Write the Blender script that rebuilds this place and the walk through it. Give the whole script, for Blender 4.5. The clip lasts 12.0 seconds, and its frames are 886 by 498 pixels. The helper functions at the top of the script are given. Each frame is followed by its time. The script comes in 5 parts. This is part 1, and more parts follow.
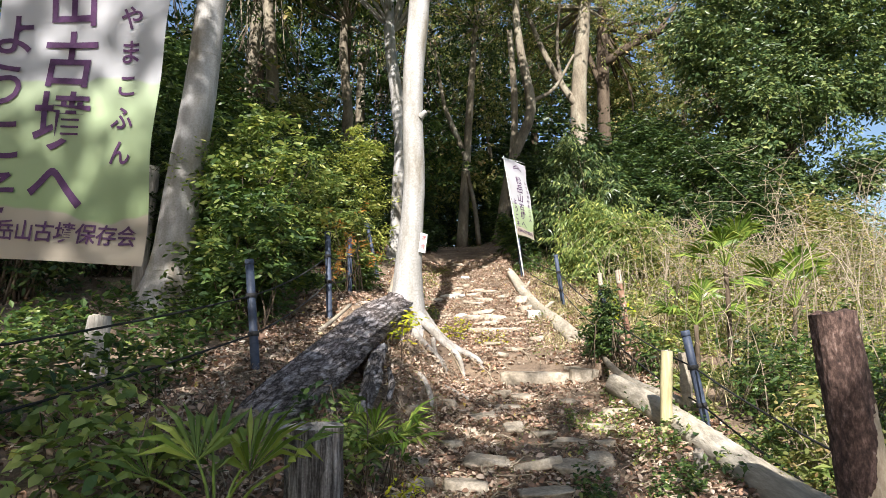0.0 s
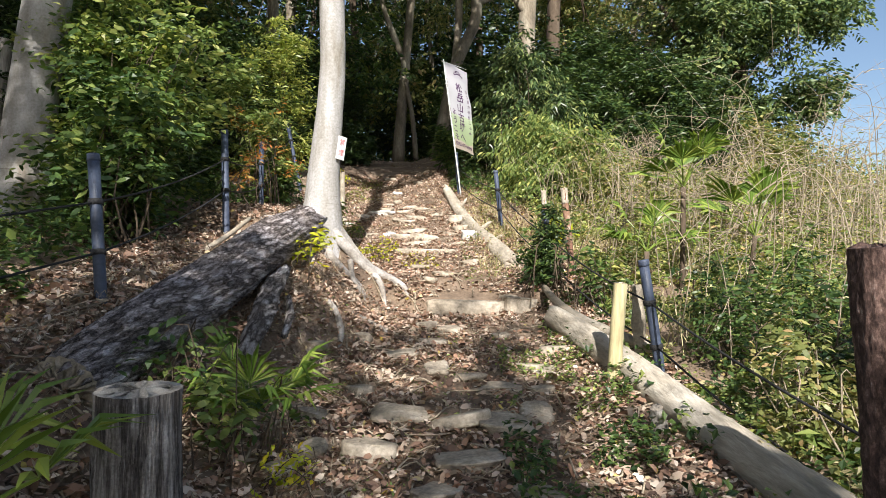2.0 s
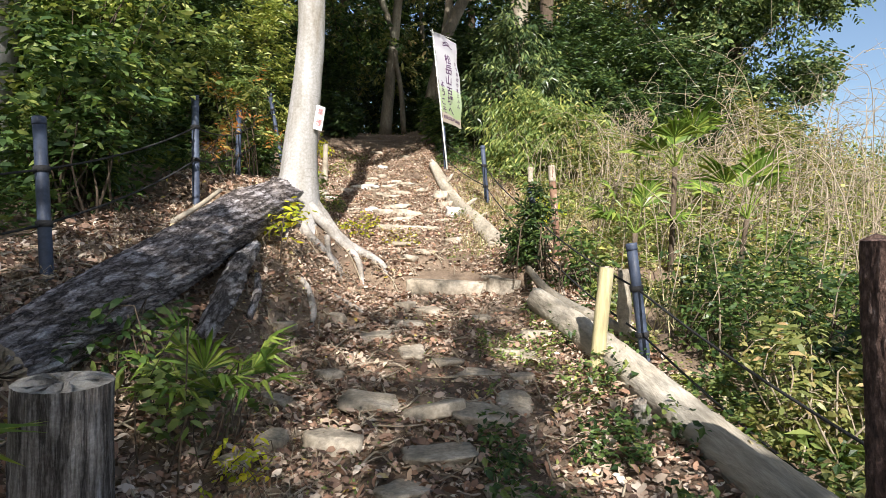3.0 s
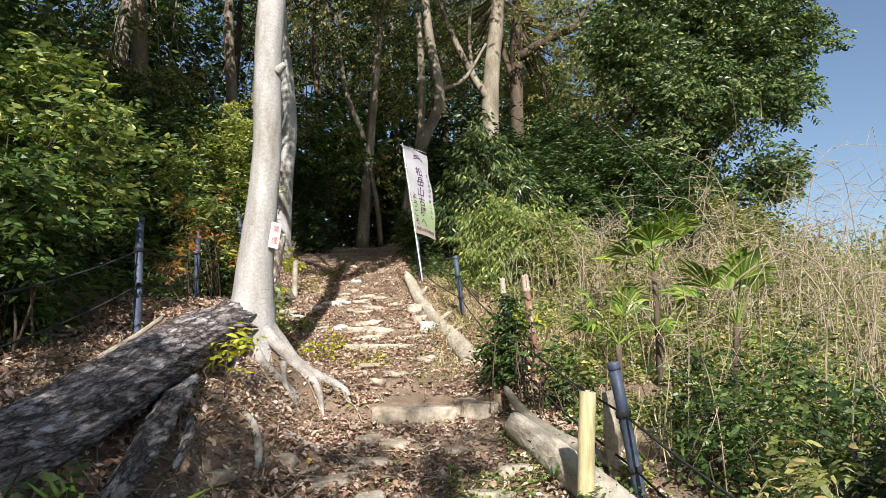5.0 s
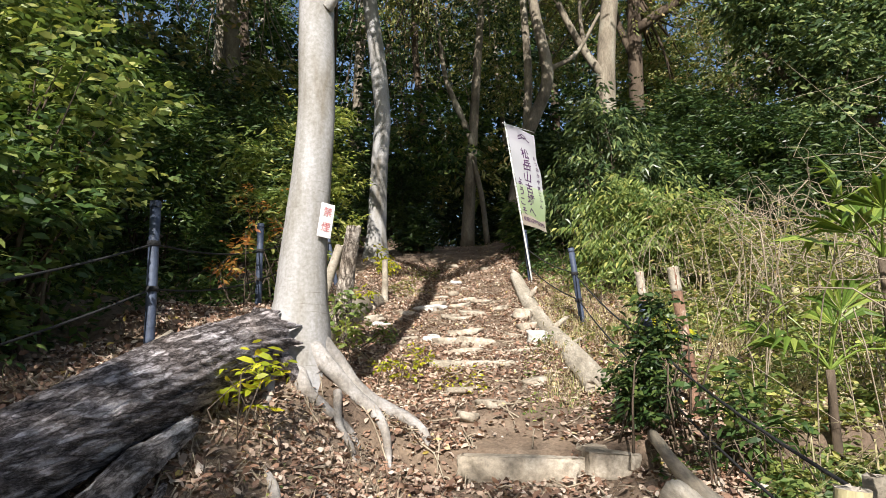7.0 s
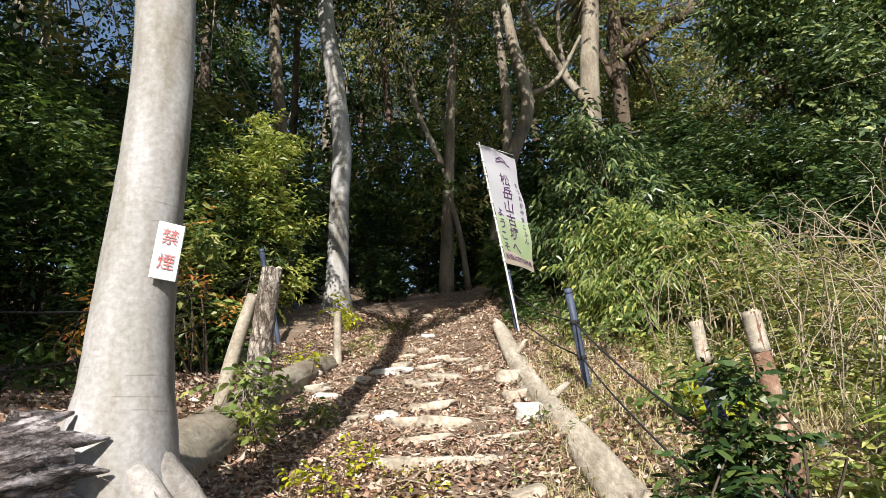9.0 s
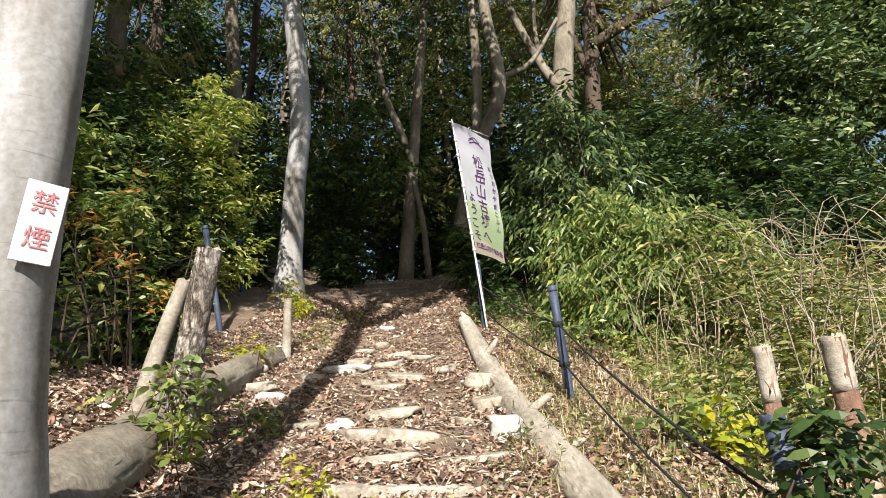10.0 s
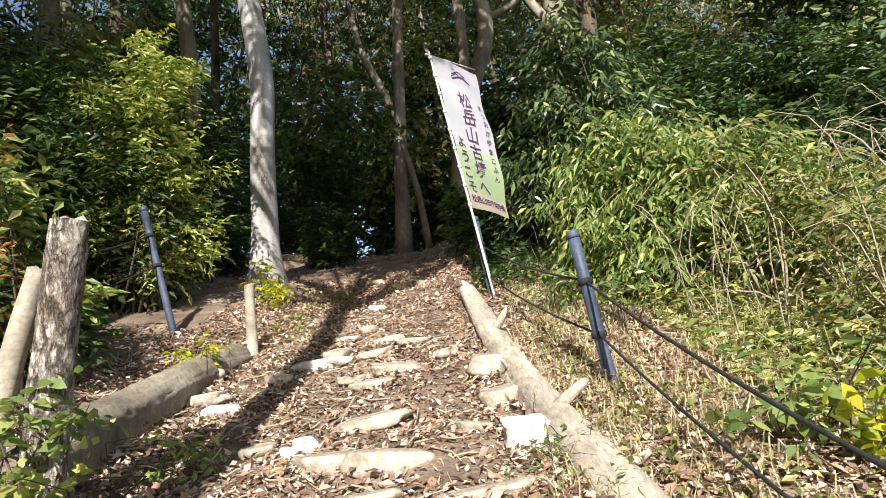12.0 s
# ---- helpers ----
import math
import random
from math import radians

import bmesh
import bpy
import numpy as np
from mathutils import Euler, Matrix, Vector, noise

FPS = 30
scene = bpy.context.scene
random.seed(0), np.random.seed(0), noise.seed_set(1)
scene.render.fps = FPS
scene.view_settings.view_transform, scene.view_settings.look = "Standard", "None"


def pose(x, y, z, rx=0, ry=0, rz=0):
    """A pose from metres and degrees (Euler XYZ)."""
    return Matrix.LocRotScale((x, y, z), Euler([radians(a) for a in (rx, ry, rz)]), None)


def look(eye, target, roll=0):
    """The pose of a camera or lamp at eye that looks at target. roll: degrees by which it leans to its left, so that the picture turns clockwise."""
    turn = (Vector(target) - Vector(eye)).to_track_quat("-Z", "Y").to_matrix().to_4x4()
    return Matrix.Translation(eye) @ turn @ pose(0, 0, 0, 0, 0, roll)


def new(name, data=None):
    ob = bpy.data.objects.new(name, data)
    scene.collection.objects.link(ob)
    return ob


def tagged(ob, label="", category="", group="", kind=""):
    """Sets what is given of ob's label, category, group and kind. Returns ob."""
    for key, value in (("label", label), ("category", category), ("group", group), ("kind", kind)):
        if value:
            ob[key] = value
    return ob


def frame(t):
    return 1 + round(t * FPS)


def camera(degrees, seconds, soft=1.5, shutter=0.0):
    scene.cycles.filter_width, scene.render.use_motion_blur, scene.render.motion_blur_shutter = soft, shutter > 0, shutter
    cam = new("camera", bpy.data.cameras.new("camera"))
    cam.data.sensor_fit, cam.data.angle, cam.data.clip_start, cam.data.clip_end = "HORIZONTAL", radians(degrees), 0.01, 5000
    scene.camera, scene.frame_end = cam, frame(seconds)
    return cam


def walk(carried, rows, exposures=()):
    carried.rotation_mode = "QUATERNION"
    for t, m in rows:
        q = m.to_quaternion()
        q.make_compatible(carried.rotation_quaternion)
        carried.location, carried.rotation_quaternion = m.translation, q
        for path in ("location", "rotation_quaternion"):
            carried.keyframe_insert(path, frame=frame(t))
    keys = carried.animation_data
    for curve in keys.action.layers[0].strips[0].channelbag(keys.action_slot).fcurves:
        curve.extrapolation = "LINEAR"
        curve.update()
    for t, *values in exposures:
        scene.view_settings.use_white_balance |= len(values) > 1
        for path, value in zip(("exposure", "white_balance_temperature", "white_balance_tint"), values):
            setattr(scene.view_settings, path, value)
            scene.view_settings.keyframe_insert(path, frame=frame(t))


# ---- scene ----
# ---- camera and walk ----
cam = camera(69.15, 12.0, soft=0.65)
ROWS = [
    (0.0, 0.0, 0.0, 1.4, 98.33, 0.4, 5.13),
    (0.5, 0.08, 0.198, 1.36, 95.33, -0.4, -0.13),
    (1.0, 0.072, 0.547, 1.364, 92.36, -2.6, -3.29),
    (1.5, 0.069, 0.817, 1.463, 90.66, -2.78, -5.39),
    (2.0, 0.105, 1.115, 1.457, 91.12, -0.86, -0.35),
    (2.5, 0.214, 1.291, 1.487, 90.8, -3.34, 0.94),
    (3.0, 0.187, 1.382, 1.489, 88.93, -2.0, -1.35),
    (3.5, 0.154, 1.422, 1.539, 95.08, -3.09, -3.77),
    (3.7, 0.141, 1.417, 1.545, 98.01, -5.06, -5.23),
    (5.3, 0.424, 2.016, 1.604, 98.6, 1.74, -1.28),
    (5.5, 0.439, 2.138, 1.611, 98.47, 1.65, 0.12),
    (6.0, 0.573, 2.582, 1.663, 99.08, 3.26, 2.36),
    (6.5, 0.673, 3.017, 1.712, 97.94, 5.03, 5.4),
    (7.0, 0.482, 3.597, 1.732, 98.89, 0.35, 7.72),
    (7.5, 0.506, 3.959, 1.899, 99.49, 2.74, 7.7),
    (7.7, 0.558, 4.21, 1.949, 102.52, 3.15, 7.75),
    (9.3, 0.466, 5.71, 2.019, 103.15, 2.18, 6.72),
    (9.5, 0.416, 5.867, 2.094, 102.85, 1.69, 6.63),
    (10.0, 0.326, 6.187, 2.172, 101.76, 0.77, 2.56),
    (10.5, 0.306, 6.543, 2.22, 104.44, 1.86, 2.0),
    (11.0, 0.398, 6.826, 2.21, 105.78, 5.07, 3.55),
    (11.5, 0.405, 7.174, 2.263, 103.0, 3.11, 2.42),
    (12.0, 0.428, 7.574, 2.272, 99.56, 6.18, 4.29),
]
walk(cam, [(t, pose(x, y, z, rx, ry, rz)) for t, x, y, z, rx, ry, rz in ROWS], [(0.0, 1.26), (2.0, 1.08), (3.5, 1.16), (5.5, 0.92), (9.5, 0.9), (12.0, 1.18)])

# ---- sky and sun ----
SUN_AZ, SUN_EL = radians(178.5), radians(37.0)
world = bpy.data.worlds.new("sky")
scene.world = world
world.use_nodes = True
wn = world.node_tree.nodes
sky = wn.new("ShaderNodeTexSky")
sky.sky_type, sky.sun_disc = "NISHITA", False
sky.sun_elevation, sky.sun_rotation = SUN_EL, SUN_AZ
sky.air_density, sky.dust_density, sky.ozone_density = 1.0, 1.6, 1.5
wn["Background"].inputs["Strength"].default_value = 0.076
world.node_tree.links.new(sky.outputs[0], wn["Background"].inputs["Color"])
sun = new("sun", bpy.data.lights.new("sun", "SUN"))
sun.data.energy, sun.data.angle, sun.data.color = 5.0, radians(0.55), (1.0, 0.96, 0.9)
way = Vector((math.sin(SUN_AZ) * math.cos(SUN_EL), math.cos(SUN_AZ) * math.cos(SUN_EL), math.sin(SUN_EL)))
sun.matrix_world = look(way * 40, (0, 0, 0))

rng = np.random.default_rng(7)


# ---- materials ----
def material(name, rough=0.8, metal=0.0):
    m = bpy.data.materials.new(name)
    m.use_nodes = True
    b = m.node_tree.nodes["Principled BSDF"]
    b.inputs["Roughness"].default_value, b.inputs["Metallic"].default_value = rough, metal
    b.inputs["Specular IOR Level"].default_value = 0.35
    return m, m.node_tree.nodes, m.node_tree.links, b


def ramp(nodes, stops):
    r = nodes.new("ShaderNodeValToRGB")
    e = r.color_ramp.elements
    while len(e) < len(stops):
        e.new(0.5)
    for el, (p, c) in zip(e, stops):
        el.position, el.color = p, (*c, 1)
    return r


def noise_node(nodes, links, scale, detail=6, stretch=(1, 1, 1), rough=0.6):
    tc, mp, n = nodes.new("ShaderNodeTexCoord"), nodes.new("ShaderNodeMapping"), nodes.new("ShaderNodeTexNoise")
    mp.inputs["Scale"].default_value = stretch
    n.inputs["Scale"].default_value, n.inputs["Detail"].default_value, n.inputs["Roughness"].default_value = scale, detail, rough
    links.new(tc.outputs["Object"], mp.inputs[0])
    links.new(mp.outputs[0], n.inputs["Vector"])
    return n


def add_bump(nodes, links, b, height, strength, dist=0.01):
    bp = nodes.new("ShaderNodeBump")
    bp.inputs["Strength"].default_value, bp.inputs["Distance"].default_value = strength, dist
    links.new(height, bp.inputs["Height"])
    links.new(bp.outputs[0], b.inputs["Normal"])


def mix_col(nodes, links, fac, a, b, kind="MIX"):
    m = nodes.new("ShaderNodeMix")
    m.data_type, m.blend_type = "RGBA", kind
    if isinstance(fac, float):
        m.inputs[0].default_value = fac
    else:
        links.new(fac, m.inputs[0])
    for s, v in ((6, a), (7, b)):
        if isinstance(v, tuple):
            m.inputs[s].default_value = (*v, 1)
        else:
            links.new(v, m.inputs[s])
    return m.outputs[2]


def grainy(name, stops, scale, fine, rough=0.85, bump=0.5, stretch=(1, 1, 1), dist=0.01):
    """Two scales of noise: broad stains through a ramp, fine grain as value and relief."""
    m, n, l, b = material(name, rough)
    big, small = noise_node(n, l, scale, 5, stretch), noise_node(n, l, fine, 8, stretch, 0.7)
    r = ramp(n, stops)
    l.new(big.outputs[0], r.inputs[0])
    g = ramp(n, ((0.3, (0.55, 0.55, 0.55)), (0.7, (1.15, 1.15, 1.15))))
    l.new(small.outputs[0], g.inputs[0])
    l.new(mix_col(n, l, 1.0, r.outputs[0], g.outputs[0], "MULTIPLY"), b.inputs["Base Color"])
    add_bump(n, l, b, small.outputs[0], bump, dist)
    return m


def leafy(name, stops, trans=0.35, rough=0.45):
    """Leaves: each island its own tone, with light passing through."""
    m, n, l, b = material(name, rough)
    gi = n.new("ShaderNodeNewGeometry")
    r = ramp(n, stops)
    l.new(gi.outputs["Random Per Island"], r.inputs[0])
    l.new(r.outputs[0], b.inputs["Base Color"])
    t, mx = n.new("ShaderNodeBsdfTranslucent"), n.new("ShaderNodeMixShader")
    mx.inputs[0].default_value = trans
    l.new(mix_col(n, l, 1.0, r.outputs[0], (1.45, 1.45, 0.85), "MULTIPLY"), t.inputs[0])
    l.new(b.outputs[0], mx.inputs[1])
    l.new(t.outputs[0], mx.inputs[2])
    l.new(mx.outputs[0], n["Material Output"].inputs[0])
    return m


GREEN = leafy("broad_leaf", ((0, (0.024, 0.05, 0.0175)), (0.45, (0.058, 0.105, 0.0311)), (0.8, (0.11, 0.17, 0.0459)), (1, (0.22, 0.25, 0.0702))), 0.35, 0.42)
# DARK and EVER split one evergreen colour: darkened for shade, lightened for sun
DARK = leafy("dark_shaded_evergreen_leaf", ((0, (0.014, 0.03, 0.011)), (0.5, (0.033, 0.066, 0.018)), (1, (0.09, 0.125, 0.03))), 0.18, 0.4)
BRIGHT = leafy("young_leaf", ((0, (0.07, 0.12, 0.0338)), (0.5, (0.17, 0.23, 0.0675)), (0.85, (0.3, 0.34, 0.108)), (1, (0.42, 0.42, 0.135))), 0.35, 0.4)
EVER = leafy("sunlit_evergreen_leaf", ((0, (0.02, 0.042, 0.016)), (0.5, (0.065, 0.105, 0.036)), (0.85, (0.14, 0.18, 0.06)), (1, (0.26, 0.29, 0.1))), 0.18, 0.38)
OLIVE = leafy("olive_leaf", ((0, (0.084, 0.108, 0.0356)), (0.5, (0.204, 0.228, 0.0729)), (0.85, (0.36, 0.336, 0.13)), (1, (0.432, 0.288, 0.146))))
YELLOW = leafy("yellow_leaf", ((0, (0.3, 0.36, 0.03)), (0.7, (0.5, 0.5, 0.04)), (1, (0.6, 0.48, 0.04))), 0.5)
# brighter copy of the young leaf, with sunlight put into the colour
SUNLIT = leafy("sunlit_leaf", ((0, (0.1, 0.15, 0.0338)), (0.45, (0.26, 0.31, 0.081)), (0.85, (0.44, 0.46, 0.135)), (1, (0.55, 0.52, 0.189))), 0.4, 0.4)
AUTUMN = leafy("autumn_leaf", ((0, (0.32, 0.1, 0.03)), (0.5, (0.45, 0.22, 0.06)), (1, (0.4, 0.32, 0.08))), 0.35)
STRAW = leafy("dry_grass", ((0, (0.25, 0.21, 0.11)), (0.5, (0.45, 0.385, 0.22)), (0.85, (0.63, 0.55, 0.36)), (1, (0.3, 0.33, 0.12))), 0.3, 0.7)
LITTER = leafy("leaf_litter", ((0, (0.075, 0.045, 0.034)), (0.22, (0.19, 0.115, 0.08)), (0.45, (0.33, 0.19, 0.125)), (0.62, (0.4, 0.29, 0.22)), (0.86, (0.48, 0.38, 0.3)), (0.97, (0.6, 0.51, 0.43)), (1, (0.5, 0.38, 0.09))), 0.06, 0.7)
ROOTBARK = grainy("root_bark", ((0.3, (0.2, 0.17, 0.14)), (0.5, (0.33, 0.3, 0.27)), (0.7, (0.46, 0.43, 0.41))), 6, 40, 0.9, 0.7)
PALM = leafy("palm_leaf", ((0, (0.08, 0.14, 0.023)), (0.6, (0.19, 0.26, 0.05)), (1, (0.34, 0.37, 0.085))), 0.3, 0.3)
# far trunks take this darker bark too, which puts their shade into colour
BARK = grainy("grey_bark", ((0.3, (0.12, 0.1, 0.075)), (0.5, (0.24, 0.2, 0.15)), (0.7, (0.34, 0.31, 0.24))), 3, 30, 0.9, 0.7, (1, 1, 0.35))
DARKBARK = grainy("dark_bark", ((0.3, (0.05, 0.035, 0.025)), (0.55, (0.11, 0.08, 0.055)), (0.75, (0.2, 0.16, 0.12))), 4, 34, 0.9, 0.9, (1, 1, 0.25))
WEATHERED = grainy("weathered_wood", ((0.3, (0.24, 0.2, 0.15)), (0.5, (0.39, 0.34, 0.27)), (0.7, (0.53, 0.48, 0.4))), 4, 40, 0.85, 0.6, (1, 0.12, 1))
GREYWOOD = grainy("grey_split_wood", ((0.34, (0.1, 0.085, 0.07)), (0.44, (0.34, 0.31, 0.275)), (0.7, (0.55, 0.52, 0.48))), 11, 60, 0.9, 0.9, (1, 1, 0.07))
PEELED = grainy("peeled_stake_wood", ((0.3, (0.42, 0.35, 0.18)), (0.5, (0.55, 0.48, 0.28)), (0.7, (0.66, 0.6, 0.42))), 4, 50, 0.75, 0.4, (1, 1, 0.08))
REDBARK = grainy("peeling_red_bark", ((0.36, (0.1, 0.045, 0.03)), (0.5, (0.21, 0.11, 0.075)), (0.6, (0.3, 0.18, 0.12)), (0.66, (0.58, 0.5, 0.4))), 5, 36, 0.85, 0.9, (1, 1, 0.5))
CUTWOOD = grainy("cut_wood", ((0.3, (0.3, 0.25, 0.2)), (0.7, (0.52, 0.46, 0.38))), 9, 60, 0.9, 0.5)
STONE = grainy("pale_stone", ((0.3, (0.24, 0.2, 0.15)), (0.5, (0.4, 0.34, 0.265)), (0.7, (0.56, 0.49, 0.4))), 4, 34, 0.9, 0.7)
WHITESTONE = grainy("white_stone", ((0.3, (0.5, 0.47, 0.42)), (0.7, (0.74, 0.72, 0.68))), 4, 34, 0.85, 0.5)
POST = grainy("slate_plastic", ((0.35, (0.04, 0.052, 0.085)), (0.65, (0.075, 0.095, 0.145))), 5, 30, 0.55, 0.15)
ROPE = grainy("black_rope", ((0.3, (0.012, 0.012, 0.013)), (0.7, (0.03, 0.03, 0.032))), 40, 200, 0.8, 0.6)
TWIG = grainy("dry_twig", ((0.3, (0.25, 0.19, 0.13)), (0.7, (0.46, 0.39, 0.29))), 5, 40, 0.9, 0.4)
POLE = grainy("white_pole_paint", ((0.3, (0.6, 0.6, 0.58)), (0.7, (0.78, 0.78, 0.76))), 5, 40, 0.4, 0.1)
BOARD = grainy("white_sign_board", ((0.3, (0.74, 0.74, 0.72)), (0.7, (0.84, 0.84, 0.83))), 5, 60, 0.5, 0.1)
RED = grainy("red_paint", ((0.3, (0.6, 0.12, 0.13)), (0.7, (0.74, 0.34, 0.34))), 30, 90, 0.6, 0.1)
PURPLE = grainy("purple_print", ((0.3, (0.06, 0.025, 0.075)), (0.7, (0.105, 0.04, 0.115))), 12, 60, 0.8, 0.1)
FARHILL = grainy("far_wooded_hill", ((0.3, (0.05, 0.075, 0.06)), (0.7, (0.11, 0.13, 0.1))), 0.03, 0.3, 1.0, 0.3)


def beech_bark():
    """Smooth grey bark: soft upright blotches and faint level scars."""
    m, n, l, b = material("smooth_grey_bark", 0.78)
    big, fine, scar = noise_node(n, l, 2.0, 4, (2.2, 2.2, 0.5)), noise_node(n, l, 45, 6), noise_node(n, l, 2.2, 5, (1.2, 1.2, 22))
    r = ramp(n, ((0.34, (0.2, 0.175, 0.14)), (0.46, (0.3, 0.285, 0.265)), (0.66, (0.43, 0.42, 0.425))))
    l.new(big.outputs[0], r.inputs[0])
    g = ramp(n, ((0.3, (0.74, 0.73, 0.7)), (0.7, (1.1, 1.1, 1.12))))
    l.new(fine.outputs[0], g.inputs[0])
    t = ramp(n, ((0.63, (1, 1, 1)), (0.7, (0.7, 0.68, 0.63))))
    l.new(scar.outputs[0], t.inputs[0])
    c = mix_col(n, l, 1.0, r.outputs[0], g.outputs[0], "MULTIPLY")
    l.new(mix_col(n, l, 1.0, c, t.outputs[0], "MULTIPLY"), b.inputs["Base Color"])
    add_bump(n, l, b, mix_col(n, l, 0.5, t.outputs[0], fine.outputs["Color"]), 0.4, 0.006)
    return m


BEECH = beech_bark()


def split_bark(name, stretch, dark, mid, pale, scale=9):
    """Bark run through by long wandering cracks, at two sizes."""
    m, n, l, b = material(name, 0.92)
    big, small = noise_node(n, l, scale, 7, stretch, 0.62), noise_node(n, l, scale * 2.7, 7, stretch, 0.65)
    fine, broad = noise_node(n, l, 70, 8, (1, 1, 1), 0.7), noise_node(n, l, 2.3, 4)
    c1 = ramp(n, ((0.38, pale), (0.455, mid), (0.5, dark), (0.545, mid), (0.64, pale)))
    l.new(big.outputs[0], c1.inputs[0])
    c2 = ramp(n, ((0.42, (1, 1, 1)), (0.5, (0.55, 0.53, 0.51)), (0.56, (1, 1, 1))))
    l.new(small.outputs[0], c2.inputs[0])
    g = ramp(n, ((0.3, (0.6, 0.6, 0.6)), (0.7, (1.25, 1.25, 1.25))))
    l.new(fine.outputs[0], g.inputs[0])
    g2 = ramp(n, ((0.35, (0.72, 0.66, 0.62)), (0.65, (1.15, 1.15, 1.2))))
    l.new(broad.outputs[0], g2.inputs[0])
    c = mix_col(n, l, 1.0, c1.outputs[0], c2.outputs[0], "MULTIPLY")
    l.new(mix_col(n, l, 1.0, mix_col(n, l, 1.0, c, g.outputs[0], "MULTIPLY"), g2.outputs[0], "MULTIPLY"), b.inputs["Base Color"])
    h1 = ramp(n, ((0.44, (1, 1, 1)), (0.5, (0, 0, 0)), (0.56, (1, 1, 1))))
    l.new(big.outputs[0], h1.inputs[0])
    h = mix_col(n, l, 0.45, h1.outputs[0], c2.outputs[0])
    add_bump(n, l, b, mix_col(n, l, 0.25, h, fine.outputs["Color"]), 1.0, 0.03)
    return m


FURROW = split_bark("furrowed_log_bark", (1, 0.14, 1), (0.07, 0.058, 0.054), (0.31, 0.275, 0.27), (0.5, 0.47, 0.47), 13)
CRACKED = split_bark("cracked_post_bark", (1, 1, 0.4), (0.12, 0.095, 0.075), (0.38, 0.33, 0.27), (0.58, 0.53, 0.46), 14)
ROTTEN = split_bark("rotting_branch_bark", (1, 0.2, 0.6), (0.06, 0.05, 0.045), (0.3, 0.28, 0.27), (0.55, 0.53, 0.52), 11)
SPLIT = split_bark("split_grey_wood", (1, 1, 0.06), (0.09, 0.08, 0.075), (0.34, 0.325, 0.315), (0.46, 0.445, 0.43), 11)
DRIFT = grainy("weathered_log_wood", ((0.3, (0.26, 0.225, 0.17)), (0.5, (0.43, 0.375, 0.3)), (0.7, (0.58, 0.525, 0.445))), 5, 44, 0.85, 0.8, (1, 0.1, 1))


def peeling_bark():
    """Red-brown bark, stripped to pale wood low on its right side."""
    m, n, l, b = material("peeling_red_bark", 0.85)
    tc, sp = n.new("ShaderNodeTexCoord"), n.new("ShaderNodeSeparateXYZ")
    l.new(tc.outputs["Object"], sp.inputs[0])
    edge, fine = noise_node(n, l, 6, 6, (1, 1, 0.6)), noise_node(n, l, 45, 8, (1, 1, 0.5), 0.7)
    a = n.new("ShaderNodeMath")
    a.operation, a.inputs[1].default_value = "MULTIPLY_ADD", 4.5
    l.new(sp.outputs[0], a.inputs[0])
    l.new(edge.outputs[0], a.inputs[2])
    d = n.new("ShaderNodeMath")
    d.operation, d.inputs[1].default_value = "MULTIPLY_ADD", -1.1
    l.new(sp.outputs[2], d.inputs[0])
    l.new(a.outputs[0], d.inputs[2])
    mask = n.new("ShaderNodeMath")
    mask.operation, mask.inputs[1].default_value = "GREATER_THAN", 6.95
    l.new(d.outputs[0], mask.inputs[0])
    bark, wood = ramp(n, ((0.32, (0.025, 0.016, 0.014)), (0.5, (0.1, 0.06, 0.05)), (0.62, (0.22, 0.14, 0.115)), (0.74, (0.42, 0.37, 0.34)))), ramp(n, ((0.3, (0.36, 0.27, 0.19)), (0.7, (0.6, 0.5, 0.38))))
    l.new(fine.outputs[0], bark.inputs[0])
    l.new(fine.outputs[0], wood.inputs[0])
    l.new(mix_col(n, l, mask.outputs[0], bark.outputs[0], wood.outputs[0]), b.inputs["Base Color"])
    add_bump(n, l, b, fine.outputs[0], 0.9, 0.012)
    return m


PEELING = peeling_bark()


